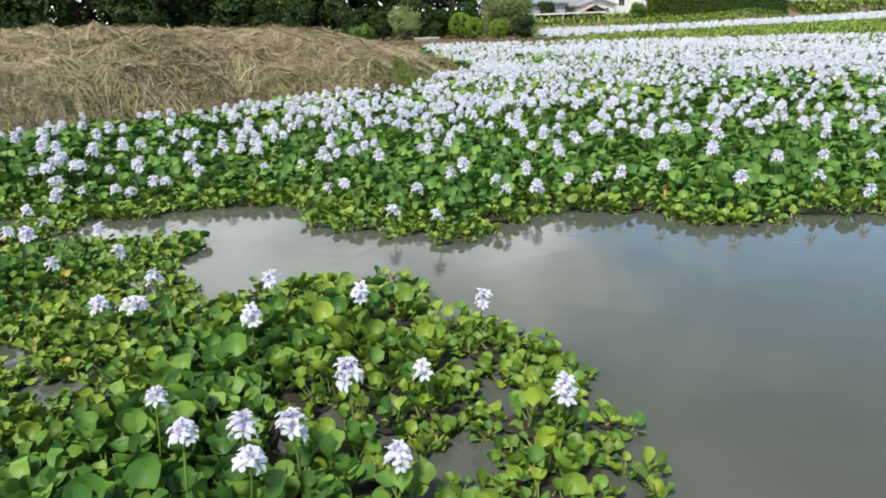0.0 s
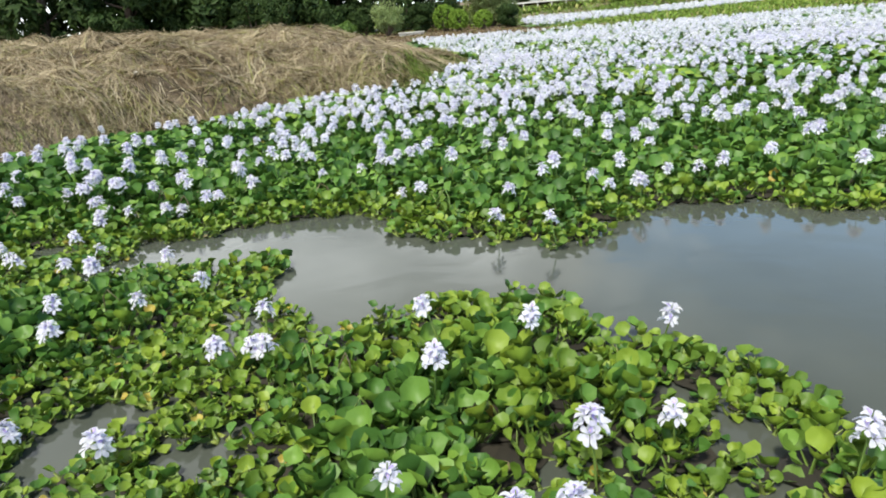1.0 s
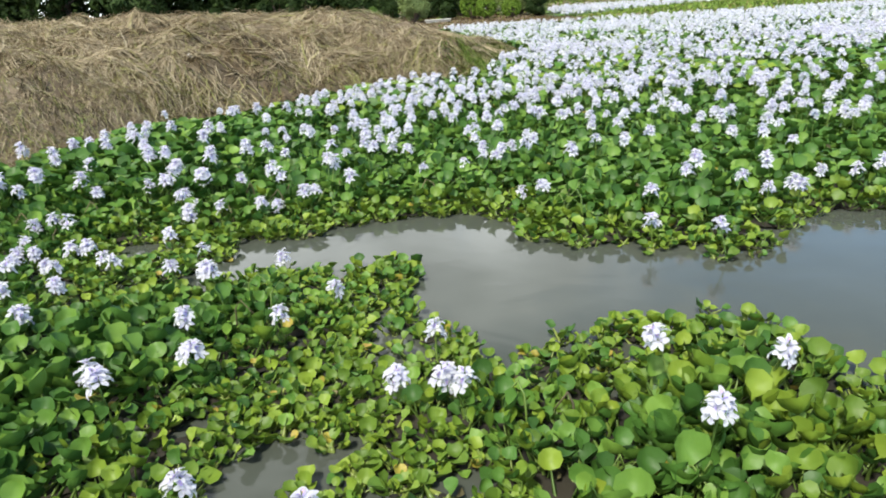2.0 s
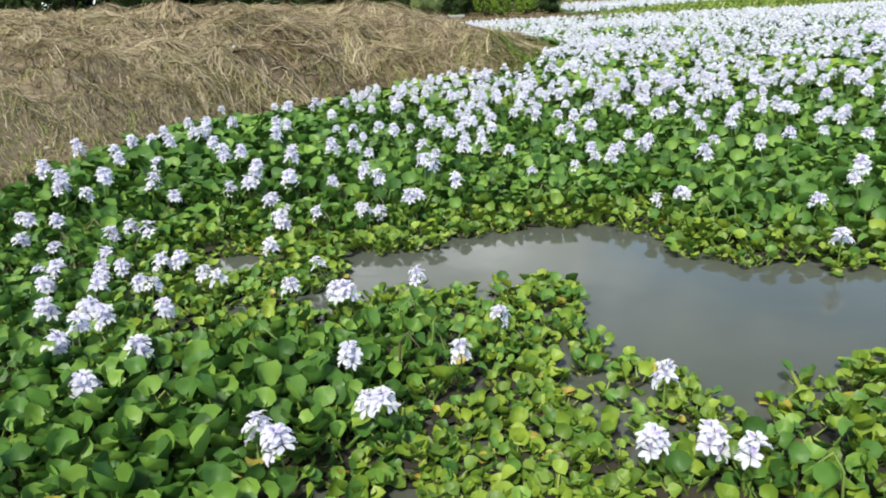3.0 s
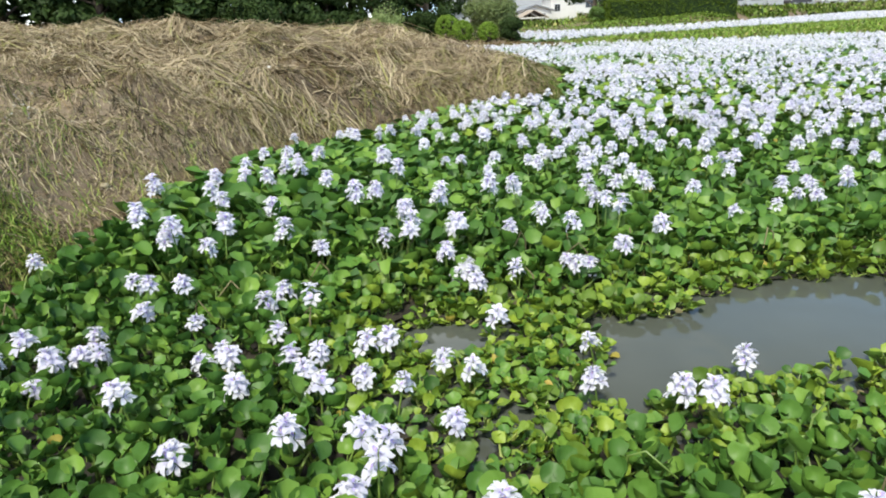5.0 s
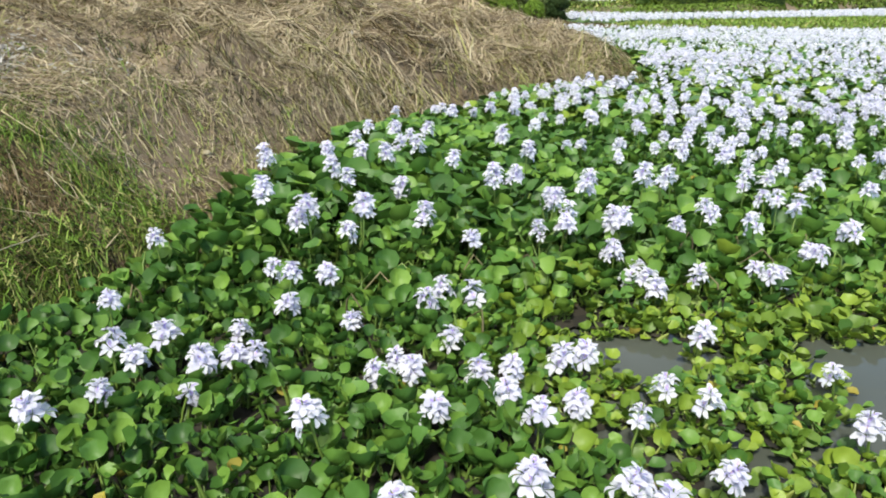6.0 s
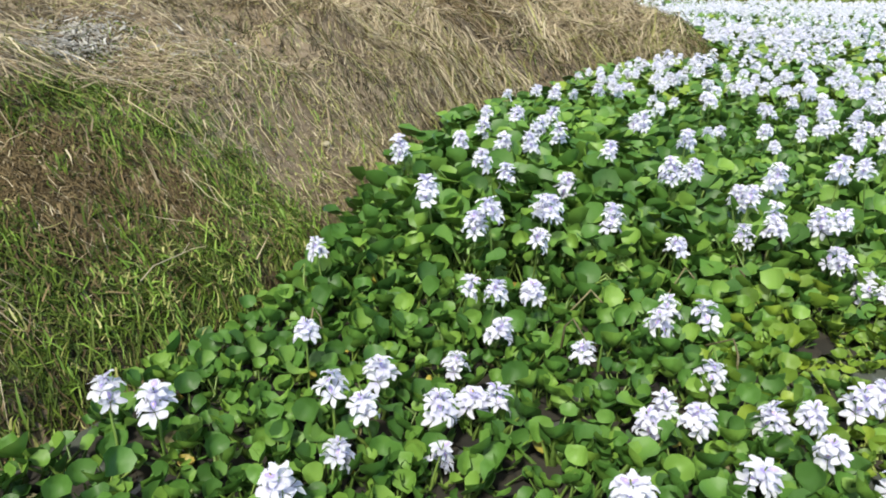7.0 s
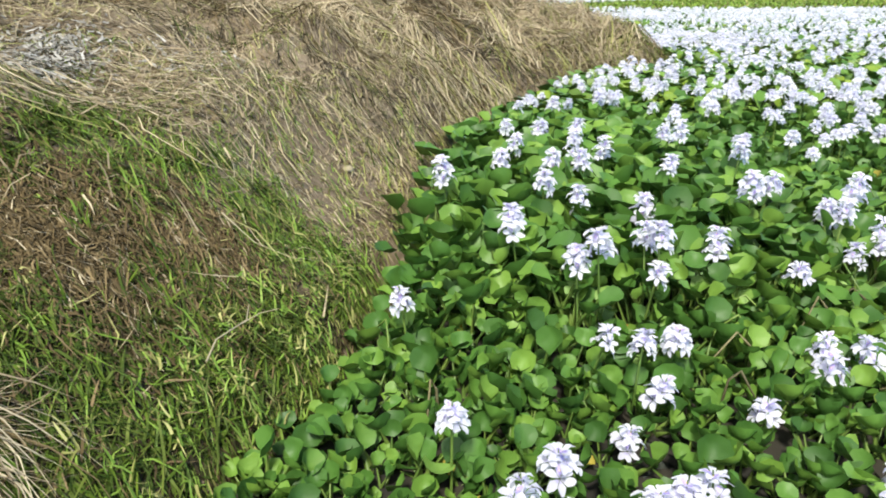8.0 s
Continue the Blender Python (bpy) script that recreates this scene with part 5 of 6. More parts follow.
# ---------------------------------------------------------------- single things on the bank
def mesh_of(bm, name, mats, smooth=False):
    me = bpy.data.meshes.new(name)
    bm.to_mesh(me)
    bm.free()
    for m in mats:
        me.materials.append(m)
    for p in me.polygons:
        p.use_smooth = smooth
    return me


def ground_at(x, y):
    return float(land(np.array([x]), np.array([y]))[0])


def pebble(x, y, size, label, material=None, squash=0.6, lift=0.35):
    rng = random.Random(int(abs(x * 100)))
    bm = bmesh.new()
    bmesh.ops.create_icosphere(bm, subdivisions=2, radius=size)
    for v in bm.verts:
        v.co *= 1 + 0.22 * noise.noise(v.co / size * 1.3 + Vector((x, y, 0)))
        v.co.z *= squash
    ob = new("stone", mesh_of(bm, "stone", [material or STONE], True))
    ob.matrix_world = pose(x, y, ground_at(x, y) + size * lift, 0, 0, rng.uniform(0, 360))
    return tagged(ob, label, "stone")


pebble(-5.04, 10.46, 0.04, "small white stone lying on the straw mound", lift=1.2)
pebble(-5.74, 7.0, 0.03, "small grey brown stone on bare earth by the water", TWIG)


def twig(x, y, length, turn, label):
    v, t = tube([(-length / 2, 0, 0.0), (-length / 5, 0.02, 0.02), (length / 5, -0.012, 0.03), (length / 2, 0.03, 0.035)], [0.003, 0.0028, 0.0024, 0.0015], 5)
    v2, t2 = tube([(length / 8, -0.01, 0.03), (length / 4, -0.05, 0.05), (length / 3, -0.10, 0.06)], [0.002, 0.0016, 0.001], 4)
    ob = new("twig", tri_mesh("twig", np.vstack([v, v2]), np.vstack([t, t2 + len(v)]), [TWIG]))
    ob.matrix_world = pose(x, y, ground_at(x, y) + 0.075, 0, 0, turn)
    return tagged(ob, label, "twig")


twig(-6.16, 5.52, 0.28, 64, "thin pale dry twig lying on green bank grass")
twig(-6.45, 7.0, 0.4, -40, "thin pale dry stalk lying on the mound")


def hay_clump(x, y, label):
    """A heap of long dry stems that fan out from one side."""
    rng = np.random.RandomState(77)
    heap = Heap()
    n = 170
    a = rng.normal(0.0, 0.3, n)
    bx, by = x + rng.normal(-0.28, 0.05, n), y + rng.normal(0, 0.04, n)
    blades(rng, bx, by, a, rng.uniform(0.1, 0.3, n), rng.uniform(0.003, 0.006, n), rng.uniform(0.05, 0.3, n), rng.uniform(0.5, 1.2, n), rng.uniform(0.0, 0.06, n), rng.normal(0, 0.6, n), heap, np.where(rng.rand(n) < 0.3, 3, 0))
    return tagged(new("hay_clump", heap.mesh("hay_clump", GRASS_MATS)), label, "dry grass", kind="stuff")


hay_clump(-6.42, 5.04, "heap of long pale dry stems on the green bank")


# ---------------------------------------------------------------- trees, shrubs, hedge
def leaf_cloud(rng, centres, radii, count, size):
    """Many small leaf-shaped quads spread through lumps. Returns verts, tris."""
    k = rng.choice(len(centres), count, p=radii**2 / (radii**2).sum())
    d = rng.normal(0, 1, (count, 3))
    d /= np.linalg.norm(d, axis=1)[:, None]
    r = rng.uniform(0.45, 1.0, count) ** 0.5
    p = centres[k] + d * (radii[k] * r)[:, None] * np.array([1, 1, 0.8])
    up = d + rng.normal(0, 0.7, (count, 3)) + (0, 0, 0.5)
    up /= np.linalg.norm(up, axis=1)[:, None]
    u = np.cross(up, rng.normal(0, 1, (count, 3)))
    u /= np.linalg.norm(u, axis=1)[:, None] + 1e-9
    w = np.cross(up, u)
    s = size * rng.uniform(0.6, 1.4, count)[:, None]
    quad = np.stack([p - u * s, p + w * s * 0.45 + up * s * 0.15, p + u * s, p - w * s * 0.45 + up * s * 0.15], 1)
    t = (np.array([(0, 1, 2), (0, 2, 3)])[None] + (np.arange(count) * 4)[:, None, None]).reshape(-1, 3)
    return quad.reshape(-1, 3), t


def tree(x, y, height, spread, leaf, label, seed, leaves=5200, low=0.16, size=0.13):
    rng = np.random.RandomState(seed)
    base = new("tree")
    base.location = (x, y, ground_at(x, y) - 0.05)
    tagged(base, label, "tree", "trees behind the mound")
    lean = rng.normal(0, 0.05, 2) * height
    r0 = 0.022 * height + 0.04
    v, t = tube([(0, 0, -0.1), (lean[0] * 0.3, lean[1] * 0.3, height * 0.3), (lean[0], lean[1], height * 0.62), (lean[0] * 1.3, lean[1] * 1.3, height * 0.92)], [r0 * 1.25, r0, r0 * 0.6, r0 * 0.15], 8)
    vs, ts = [v], [t]
    n = len(v)
    centres, radii = [], []
    for i in range(13):
        k = low + (0.97 - low) * (i + rng.rand()) / 13
        a = i * 2.4 + rng.uniform(-0.5, 0.5)
        reach = spread * (0.35 + 0.65 * math.sin(math.pi * min(1, 0.22 + 0.75 * k))) * rng.uniform(0.6, 1.0)
        root = np.array([lean[0] * k, lean[1] * k, height * k * 0.85])
        end = root + (math.cos(a) * reach, math.sin(a) * reach, height * 0.08 * rng.uniform(0.3, 1.5))
        mid = (root + end) / 2 + (0, 0, 0.04 * height)
        v, t = tube([root, mid, end], [r0 * 0.38, r0 * 0.25, r0 * 0.08], 5)
        vs.append(v)
        ts.append(t + n)
        n += len(v)
        centres += [end, (mid + end) / 2 + rng.normal(0, 0.15, 3)]
        radii += [spread * rng.uniform(0.28, 0.46), spread * rng.uniform(0.22, 0.36)]
    part("trunk", tri_mesh("trunk", np.vstack(vs), np.vstack(ts), [BARK]), base, label="dark bark")
    v, t = leaf_cloud(rng, np.array(centres), np.array(radii), leaves, size)
    part("crown", tri_mesh("crown", v, t, [leaf], smooth=False), base)
    return base


def shrub(x, y, width, height, leaf, label, seed, leaves=2600, size=0.06, ball=False, name="shrub", shoots=0):
    """A bush of leaf lumps on stems; ball: clipped to a close round shape; shoots: feathery upright sprays over the lumps."""
    rng = np.random.RandomState(seed)
    base = new(name)
    base.location = (x, y, ground_at(x, y) - 0.04)
    tagged(base, label, "shrub")
    vs, ts, n = [], [], 0
    centres, radii = [], []
    for i in range(110 if ball else 24):
        if ball:
            a, b = i * 2.4 + rng.uniform(-0.3, 0.3), math.acos(1 - 1.8 * (i + 0.5) / 110)
            c = np.array([math.cos(a) * math.sin(b) * width * 0.41, math.sin(a) * math.sin(b) * width * 0.41, height * 0.5 + math.cos(b) * height * 0.42]) * rng.uniform(0.97, 1.03)
            r = width * 0.07
        else:
            a, k = rng.uniform(0, 6.28), rng.rand()
            c = np.array([math.cos(a) * width * 0.33 * rng.rand() ** 0.5, math.sin(a) * width * 0.33 * rng.rand() ** 0.5, height * (0.18 + (0.55 if shoots else 0.68) * k)])
            r = width * rng.uniform(0.1, 0.2)
        centres.append(c)
        radii.append(r)
        if i % (9 if ball else 3) == 0:
            v, t = tube([(0, 0, 0), c * 0.5 + (0, 0, 0.02), c], [0.03 * height, 0.02 * height, 0.006 * height], 4)
            vs.append(v)
            ts.append(t + n)
            n += len(v)
    for i in range(shoots):
        a, q = rng.uniform(0, 6.28), rng.rand() ** 0.5
        foot = np.array([math.cos(a) * width * 0.3 * q, math.sin(a) * width * 0.3 * q, height * rng.uniform(0.35, 0.7)])
        tip = np.array([foot[0] * 1.5, foot[1] * 1.5, height * (1.05 - 0.45 * q * q) * rng.uniform(0.85, 1.08)])
        for k in range(6):
            centres.append(foot + (tip - foot) * k / 5)
            radii.append(width * 0.05 * (1.15 - k / 6))
        v, t = tube([foot, (foot + tip) / 2 + rng.normal(0, 0.02, 3), tip], [0.008 * height, 0.006 * height, 0.002 * height], 3)
        vs.append(v)
        ts.append(t + n)
        n += len(v)
    part("stem", tri_mesh("stem", np.vstack(vs), np.vstack(ts), [BARK]), base)
    v, t = leaf_cloud(rng, np.array(centres), np.array(radii), leaves, size)
    part("foliage", tri_mesh("foliage", v, t, [leaf], smooth=False), base)
    return base


def plant_trees():
    rng = random.Random(4)
    i = 0
    for x, y, h in [(-40, 46, 10), (-36, 44, 9), (-32, 47, 11), (-29, 42, 8), (-26, 45, 10), (-23, 42, 9), (-20.5, 46, 11), (-18, 41.5, 8), (-15.5, 45, 10),
                    (-13.2, 42, 8.5), (-11, 46, 10), (-9.2, 42.5, 8), (-7.4, 45.5, 9)]:
        i += 1
        tree(x + rng.uniform(-0.6, 0.6), y, h, h * 0.36, CANOPY, "dense dark green broadleaf tree behind the straw mound", 100 + i, 6200, 0.05, 0.25)
    for x, y, h in [(-6.2, 44, 7.5), (-4.8, 47, 8.5), (-3.2, 43.5, 7), (-1.8, 47, 8), (-0.4, 44, 6.5), (1.0, 48, 8)]:
        i += 1
        tree(x, y, h, h * 0.3, CANOPY, "dark open-crowned pine with bare lower trunk", 100 + i, 4200 if x < -3.5 else 3400, 0.14 if x < -3.5 else 0.22, 0.15)
    for x, y, h in [(19, 72, 8), (24, 74, 9), (29.5, 71, 7.5)]:
        i += 1
        tree(x, y, h, h * 0.36, CANOPY, "dark green tree behind the clipped hedge", 100 + i, 3500, 0.1, 0.2)
    # dark undergrowth between the trunks
    for k in range(15):
        shrub(-37 + k * 2.2 + rng.uniform(-0.5, 0.5), 39.5 + rng.uniform(-0.6, 1.5), rng.uniform(2.2, 3.2), rng.uniform(1.6, 2.8), CANOPY,
              "dark green undergrowth bush below the trees", 300 + k, 2200, 0.1)
    for k, (x, w, h) in enumerate(((-4.6, 2.8, 2.1), (-2.3, 3.0, 2.2), (0.1, 2.8, 1.9))):
        shrub(x, 42.5, w, h, CANOPY, "dark green undergrowth bush below the trees", 330 + k, 2400, 0.1)
    shrub(-0.9, 45.5, 3.4, 3.6, CANOPY, "tall dark green bush between the pines", 333, 3600, 0.12)
    shrub(-5.2, 37.4, 1.6, 1.0, SHRUB, "bright green bush at the end of the mound", 401, 6000)
    shrub(-4.2, 38.6, 1.4, 1.4, CANOPY, "slender green shrub beside the mound", 402, 2200)
    shrub(-2.94, 37.6, 2.1, 1.9, SHRUB_PALE, "tall yellowish green shrub with feathery shoots", 403, 9000, 0.05, shoots=46)
    shrub(-1.15, 38.2, 1.8, 1.6, CANOPY, "green rounded shrub between paler bushes", 404, 7000)
    shrub(0.12, 37.5, 1.35, 1.45, CLIPPED, "clipped round green bush beside the pond", 405, 12000, 0.035, True)
    shrub(0.78, 37.1, 1.15, 1.15, CLIPPED, "lower clipped round bush leaning on its neighbour", 413, 9000, 0.035, True)
    shrub(2.05, 36.9, 1.1, 1.0, CLIPPED, "small clipped round green bush beside the pond", 406, 9000, 0.034, True)
    shrub(2.75, 40.0, 3.5, 2.55, WILLOW, "large pale green willow-like shrub", 407, 17000, 0.06, shoots=70)
    shrub(3.5, 37.9, 1.5, 1.25, CANOPY, "dark brownish green bush", 408, 9000, 0.05)
    shrub(11.7, 94.5, 3.0, 2.5, CANOPY, "dark garden pine in front of a house", 411, 2600, 0.12)
    shrub(14.4, 57.6, 1.6, 1.25, SHRUB, "leafy green bush at the end of the hedge", 412, 4000, 0.07)
    shrub(27.0, 92, 3.6, 2.8, SHRUB, "round green garden tree beside a house", 409, 2600, 0.12)
    shrub(30.0, 93, 3.0, 2.4, SHRUB, "round green garden tree beside a house", 410, 2200, 0.12)


plant_trees()


def clipped_hedge(x0, x1, y0, y1, top, label):
    rng = np.random.RandomState(61)
    z0 = min(ground_at(x0, y0), ground_at(x1, y0)) - 0.1
    base = new("hedge")
    base.location = (x0, y0, z0)
    tagged(base, label, "hedge")
    lx, ly, lz = x1 - x0, y1 - y0, top - z0
    bm = bmesh.new()
    bmesh.ops.create_cube(bm, size=1)
    for v in bm.verts:
        v.co = Vector(((v.co.x + 0.5) * lx, (v.co.y + 0.5) * ly, (v.co.z + 0.5) * lz * 0.93))
    bmesh.ops.subdivide_edges(bm, edges=bm.edges[:], cuts=5, use_grid_fill=True)
    for v in bm.verts:
        v.co += Vector((noise.noise(v.co), noise.noise(v.co + Vector((9, 0, 0))), noise.noise(v.co + Vector((0, 9, 0))))) * 0.12
    part("core", mesh_of(bm, "core", [CANOPY]), base)
    n = 16000
    p = np.stack([rng.uniform(0, lx, n), rng.uniform(0, ly, n), rng.uniform(0, lz, n)], -1)
    side = rng.randint(0, 3, n)
    p[side == 0, 1] = rng.normal(0, 0.06, (side == 0).sum())
    p[side == 1, 2] = lz + rng.normal(-0.05, 0.06, (side == 1).sum())
    end = side == 2
    p[end, 0] = np.where(rng.rand(end.sum()) < 0.5, 0, lx) + rng.normal(0, 0.06, end.sum())
    v, t = leaf_cloud(rng, p, np.full(n, 0.06), n, 0.075)
    part("foliage", tri_mesh("foliage", v, t, [HEDGE], smooth=False), base)
    return base


clipped_hedge(15.9, 26.6, 58.6, 60.2, 2.25, "long clipped dark green hedge on the far bank")


def reed_bed():
    """Leafy green plants along the far shore."""
    rng = np.random.RandomState(62)
    heap = Heap()
    for x0, x1, y0, y1, n in ((5, 17, 57, 64, 5200), (27, 75, 60, 100, 9000)):
        x, y = rng.uniform(x0, x1, n), rng.uniform(y0, y1, n)
        ok = -signed(POND_FAR, x, y)
        q = (ok > 0.1) & (ok < 7)
        x, y = x[q], y[q]
        m = len(x)
        blades(rng, x, y, rng.uniform(0, 6.28, m), rng.uniform(0.3, 0.7, m), rng.uniform(0.08, 0.18, m), rng.uniform(0.6, 0.95, m), rng.uniform(0.2, 0.7, m),
               np.zeros(m), rng.normal(0, 0.5, m), heap, np.where(rng.rand(m) < 0.75, 7, 2), 2)
    return tagged(new("reed_bed", heap.mesh("reed_bed", GRASS_MATS)), "leafy green waterside plants along the far shore", "reeds", kind="stuff")


reed_bed()


# ---------------------------------------------------------------- buildings, wall, cars
def box(name, x0, x1, y0, y1, z0, z1, material, parent, label="", bevel=0.02):
    bm = bmesh.new()
    bmesh.ops.create_cube(bm, size=1)
    for v in bm.verts:
        v.co = Vector((x0 + (v.co.x + 0.5) * (x1 - x0), y0 + (v.co.y + 0.5) * (y1 - y0), z0 + (v.co.z + 0.5) * (z1 - z0)))
    if bevel:
        bmesh.ops.bevel(bm, geom=bm.edges[:], offset=min(bevel, abs(z1 - z0) / 4), segments=1, affect="EDGES")
    return part(name, mesh_of(bm, name, [material]), parent, label=label)


def gable(name, x0, x1, y0, y1, z0, z1, material, parent, over=0.35, thick=0.16, label=""):
    """A pitched roof whose gable looks towards -y."""
    bm = bmesh.new()
    xm = (x0 + x1) / 2
    s = (z1 - z0) / (xm - x0)
    pts = [(x0 - over, z0 - over * s), (xm, z1), (x1 + over, z0 - over * s), (x1 + over, z0 - over * s + thick), (xm, z1 + thick), (x0 - over, z0 - over * s + thick)]
    front = [bm.verts.new((x, y0 - over, z)) for x, z in pts]
    back = [bm.verts.new((x, y1 + over, z)) for x, z in pts]
    bm.faces.new(front)
    bm.faces.new(back[::-1])
    for i in range(6):
        j = (i + 1) % 6
        bm.faces.new((front[j], front[i], back[i], back[j]))
    bmesh.ops.recalc_face_normals(bm, faces=bm.faces[:])
    return part(name, mesh_of(bm, name, [material]), parent, label=label)


def gable_wall(name, x0, x1, y, z0, z1, material, parent, thick=0.2):
    bm = bmesh.new()
    a = [bm.verts.new(p) for p in ((x0, y, z0), (x1, y, z0), ((x0 + x1) / 2, y, z1))]
    b = [bm.verts.new(p) for p in ((x0, y + thick, z0), (x1, y + thick, z0), ((x0 + x1) / 2, y + thick, z1))]
    bm.faces.new(a)
    bm.faces.new(b[::-1])
    for i in range(3):
        j = (i + 1) % 3
        bm.faces.new((a[j], a[i], b[i], b[j]))
    bmesh.ops.recalc_face_normals(bm, faces=bm.faces[:])
    return part(name, mesh_of(bm, name, [material]), parent)


def ridge_roof(name, x0, x1, y0, y1, z0, z1, material, parent, over=0.5, thick=0.16, label=""):
    """A pitched roof whose long slope looks towards -y."""
    bm = bmesh.new()
    ym = (y0 + y1) / 2
    s = (z1 - z0) / (ym - y0)
    pts = [(y0 - over, z0 - over * s), (ym, z1), (y1 + over, z0 - over * s), (y1 + over, z0 - over * s + thick), (ym, z1 + thick), (y0 - over, z0 - over * s + thick)]
    a = [bm.verts.new((x0 - over, y, z)) for y, z in pts]
    b = [bm.verts.new((x1 + over, y, z)) for y, z in pts]
    bm.faces.new(a)
    bm.faces.new(b[::-1])
    for i in range(6):
        j = (i + 1) % 6
        bm.faces.new((a[j], a[i], b[i], b[j]))
    bmesh.ops.recalc_face_normals(bm, faces=bm.faces[:])
    return part(name, mesh_of(bm, name, [material]), parent, label=label)


def window_in(x0, x1, y, z0, z1, parent):
    w = box("window", x0, x1, y - 0.05, y + 0.02, z0, z1, WALL_GREY, parent, "grey framed window", 0.01)
    box("pane", x0 + 0.06, (x0 + x1) / 2 - 0.03, y - 0.07, y - 0.052, z0 + 0.06, z1 - 0.06, GLASS_DARK, w, bevel=0)
    box("pane", (x0 + x1) / 2 + 0.03, x1 - 0.06, y - 0.07, y - 0.052, z0 + 0.06, z1 - 0.06, GLASS_DARK, w, bevel=0)
    return w


def build_houses():
    z = 0.2
    h = new("house")
    h.location = (16.2, 95, z)
    tagged(h, "white-walled house with a grey tiled gable roof beyond the pond", "house")
    box("wall", 0, 4.4, 0, 7, 0, 1.75, WALL_WHITE, h)
    gable_wall("gable_end", 0, 4.4, 0, 1.75, 2.4, WALL_WHITE, h)
    gable("roof", 0, 4.4, 0, 7, 1.75, 2.42, ROOF_GREY, h, label="grey tiled roof")
    window_in(2.6, 3.6, 0, 0.7, 1.4, h)
    window_in(0.6, 1.6, 0, 0.7, 1.4, h)
    h = new("house")
    h.location = (15.5, 104, z)
    tagged(h, "larger white house behind, with a grey tiled roof", "house")
    box("wall", 0, 9.6, 0, 7, 0, 1.9, WALL_WHITE, h)
    ridge_roof("roof", 0, 9.6, 0, 7, 1.9, 3.9, ROOF_GREY, h, label="grey tiled roof")
    for x in (6.2, 8.0):
        window_in(x, x + 1.1, 0, 0.7, 1.5, h)
    h = new("house")
    h.location = (21.0, 97, z)
    tagged(h, "plain cream white two-storey block beside the house", "house")
    box("wall", 0, 3.6, 0, 5, 0, 3.2, WALL_WHITE, h)
    box("roof", -0.15, 3.75, -0.15, 5.15, 3.2, 3.42, ROOF_GREY, h, "flat dark roof")
    window_in(0.5, 1.3, 0, 1.6, 2.5, h)
    h = new("house")
    h.location = (25.5, 112, z + 1.0)
    tagged(h, "dark-roofed house behind garden trees", "house")
    box("wall", 0, 9, 0, 7, 0, 2.6, WALL_WHITE, h)
    ridge_roof("roof", 0, 9, 0, 7, 2.6, 4.3, ROOF_GREY, h, label="dark tiled roof")
    window_in(1.5, 3.0, 0, 1.0, 2.1, h)
    window_in(5.0, 6.5, 0, 1.0, 2.1, h)
    h = new("house")
    h.location = (7.4, 100, z)
    tagged(h, "blue-grey house with a low grey roof behind the willow", "house")
    box("wall", 0, 7.4, 0, 6, 0, 2.5, WALL_GREY, h)
    ridge_roof("roof", 0, 7.4, 0, 6, 2.5, 4.4, ROOF_GREY, h, label="grey tiled roof")
    window_in(4.6, 5.8, 0, 0.9, 1.9, h)
    s = new("open_shed")
    s.location = (9.6, 91, z)
    tagged(s, "long low open shed with a white fascia and tan roof", "shed")
    box("fascia", 0, 9.2, 0, 0.12, 0.78, 0.95, WALL_WHITE, s, "white fascia board")
    box("roof", -0.1, 9.3, 0.12, 3.6, 0.86, 0.97, ROOF_TAN, s, "weathered tan roof")
    gable("gable_roof", 6.1, 9.3, 0.3, 3.6, 0.98, 1.75, ROOF_TAN, s, 0.3, 0.1, "weathered tan gable roof")
    box("back_wall", 0, 9.2, 3.4, 3.6, 0, 0.86, TIMBER, s, "dark timber boards")
    for k in range(6):
        box("post", k * 1.8, k * 1.8 + 0.12, 0.02, 0.14, 0, 0.78, WALL_WHITE, s)
    b = new("long_building")
    b.location = (48, 124, 1.2)
    tagged(b, "long grey building behind the parked cars", "building")
    box("wall", 0, 60, 0, 10, 0, 6, WALL_GREY, b)
    for k in range(16):
        box("pilaster", k * 3.9, k * 3.9 + 0.5, -0.3, 0, 0, 5.8, WALL_WHITE if k % 3 == 0 else WALL_GREY, b)
        box("window", k * 3.9 + 1.0, k * 3.9 + 3.4, -0.06, 0.02, 1.2, 4.6, GLASS_DARK, b, bevel=0)
    box("roof", -0.3, 60.3, -0.4, 10.3, 6, 6.25, ROOF_GREY, b)


build_houses()


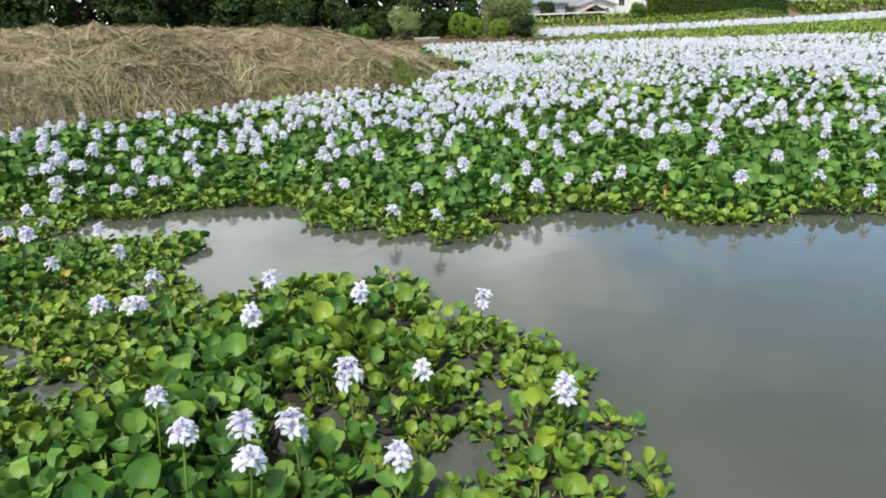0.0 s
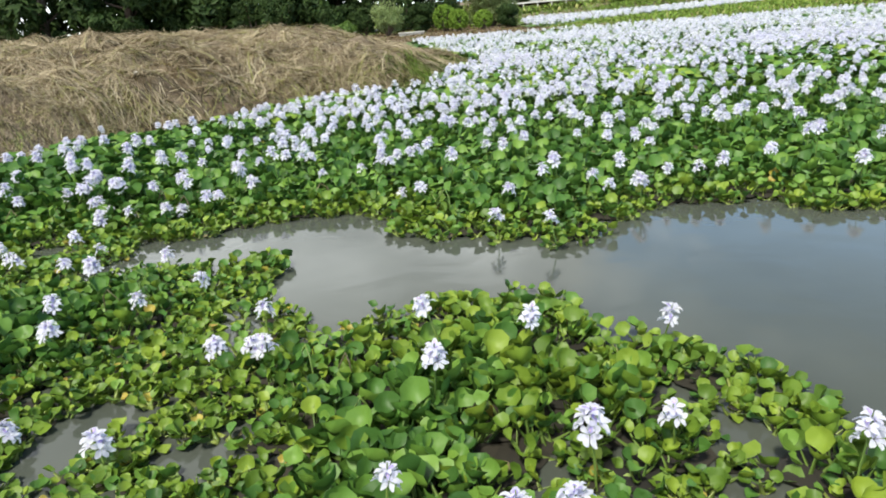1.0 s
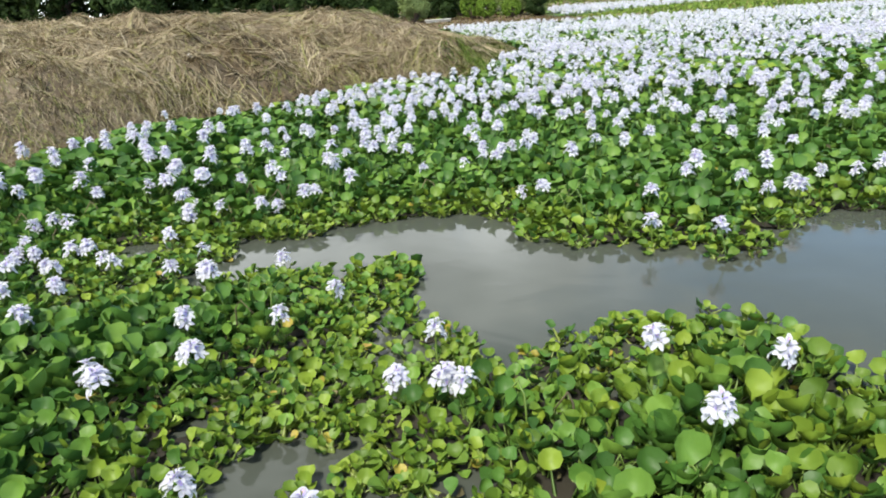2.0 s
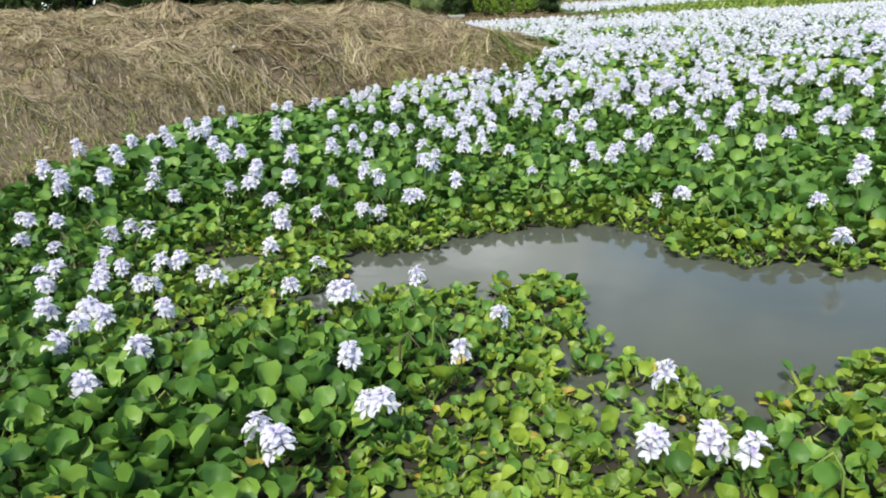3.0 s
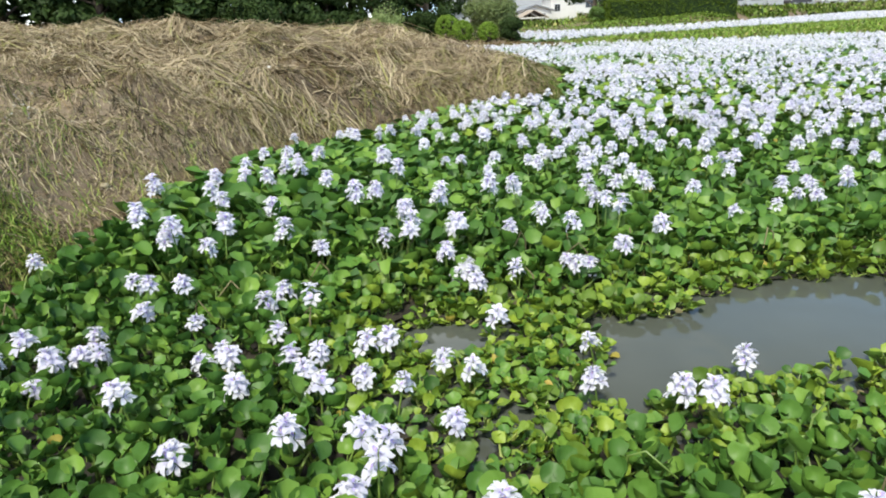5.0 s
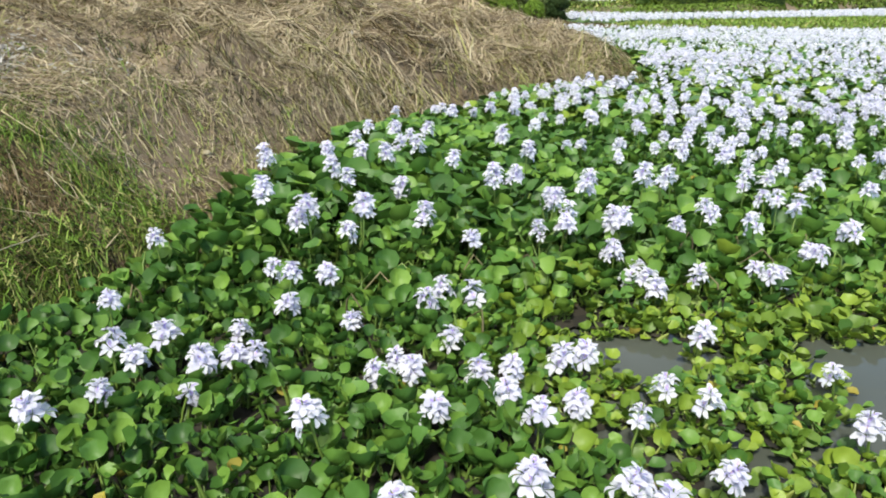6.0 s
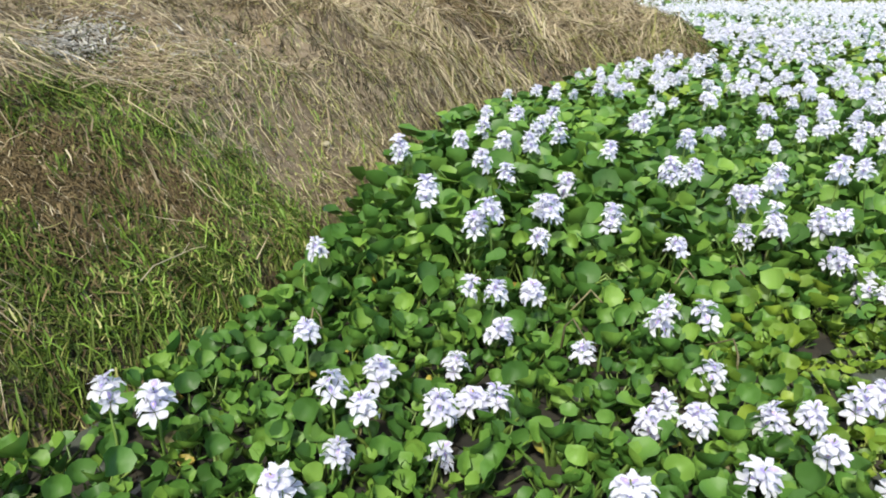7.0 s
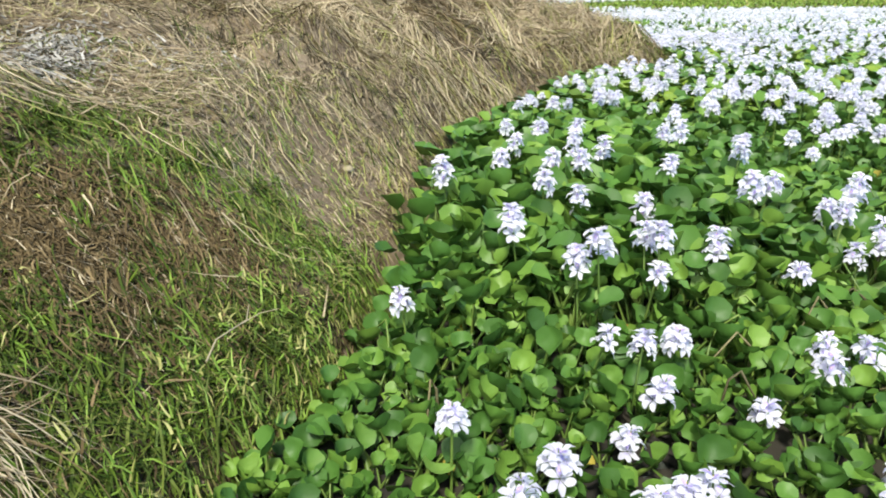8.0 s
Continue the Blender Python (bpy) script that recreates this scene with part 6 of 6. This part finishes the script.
def car(x, y, turn, colour, label):
    base = new("car")
    base.matrix_world = pose(x, y, ground_at(x, y), 0, 0, turn)
    tagged(base, label, "car", "parked cars")
    side = [(-2.1, 0.35), (-2.15, 0.75), (-1.95, 0.95), (-1.2, 1.0), (-0.7, 1.42), (0.7, 1.46), (1.45, 1.02), (2.1, 0.85), (2.15, 0.4)]
    bm = bmesh.new()
    a = [bm.verts.new((px, -0.85 if pz < 1.1 else -0.68, pz)) for px, pz in side]
    b = [bm.verts.new((px, 0.85 if pz < 1.1 else 0.68, pz)) for px, pz in side]
    bm.faces.new(a)
    bm.faces.new(b[::-1])
    for i in range(len(side)):
        j = (i + 1) % len(side)
        bm.faces.new((a[j], a[i], b[i], b[j]))
    bmesh.ops.recalc_face_normals(bm, faces=bm.faces[:])
    bmesh.ops.bevel(bm, geom=bm.edges[:], offset=0.05, segments=1, affect="EDGES")
    body = part("body", mesh_of(bm, "body", [colour]), base)
    for s in (-1, 1):
        bm = bmesh.new()
        q = [bm.verts.new((px, s * py, pz)) for px, py, pz in ((-1.1, 0.86, 1.03), (1.3, 0.86, 1.03), (0.62, 0.705, 1.4), (-0.62, 0.705, 1.37))]
        q2 = [bm.verts.new((v.co.x, v.co.y - s * 0.03, v.co.z)) for v in q]
        bm.faces.new(q)
        bm.faces.new(q2[::-1])
        for i in range(4):
            bm.faces.new((q[i], q[(i + 1) % 4], q2[(i + 1) % 4], q2[i]))
        bmesh.ops.recalc_face_normals(bm, faces=bm.faces[:])
        part("side_window", mesh_of(bm, "side_window", [GLASS_DARK]), body)
    for wx in (-1.3, 1.3):
        for s in (-1, 1):
            bm = bmesh.new()
            bmesh.ops.create_cone(bm, cap_ends=True, segments=16, radius1=0.33, radius2=0.33, depth=0.22, matrix=Matrix.Translation((wx, s * 0.78, 0.33)) @ Matrix.Rotation(math.pi / 2, 4, "X"))
            wheel = part("wheel", mesh_of(bm, "wheel", [TYRE]), base)
            bm = bmesh.new()
            bmesh.ops.create_cone(bm, cap_ends=True, segments=12, radius1=0.19, radius2=0.17, depth=0.04, matrix=Matrix.Translation((wx, s * 0.9, 0.33)) @ Matrix.Rotation(s * math.pi / 2, 4, "X"))
            part("rim", mesh_of(bm, "rim", [WALL_GREY]), wheel)
    return base


CAR_WHITE, CAR_SILVER, CAR_DARK = paint("white_paint", (0.78, 0.78, 0.78)), paint("silver_paint", (0.45, 0.46, 0.48)), paint("dark_paint", (0.05, 0.05, 0.06))
car(66.5, 113, 10, CAR_DARK, "dark car parked before a long grey building")
car(72.0, 113, 5, CAR_SILVER, "silver car parked before a long grey building")
car(77.5, 112, -8, CAR_WHITE, "white car parked before a long grey building")
car(83.0, 113, 4, CAR_DARK, "dark car parked before a long grey building")


def low_wall():
    w = new("low_wall")
    w.location = (-2.3, 36.6, ground_at(-1.7, 36.6) - 0.03)
    tagged(w, "low pale concrete wall with a coping at the pond's end", "wall")
    box("body", 0, 1.25, 0, 0.25, 0, 0.13, CONCRETE, w)
    box("coping", -0.05, 1.3, -0.06, 0.31, 0.134, 0.19, CONCRETE, w)
    return w


low_wall()


def float_box(x, y):
    """A small white float on the far pond."""
    base = new("float")
    base.location = (x, y, 0)
    tagged(base, "small white float among the far flowers", "float")
    box("body", -0.35, 0.35, -0.2, 0.2, 0.0, 0.22, STONE, base, bevel=0.05)
    box("lid", -0.25, 0.25, -0.15, 0.15, 0.224, 0.3, STONE, base, bevel=0.03)
    return base


float_box(8.9, 53.0)
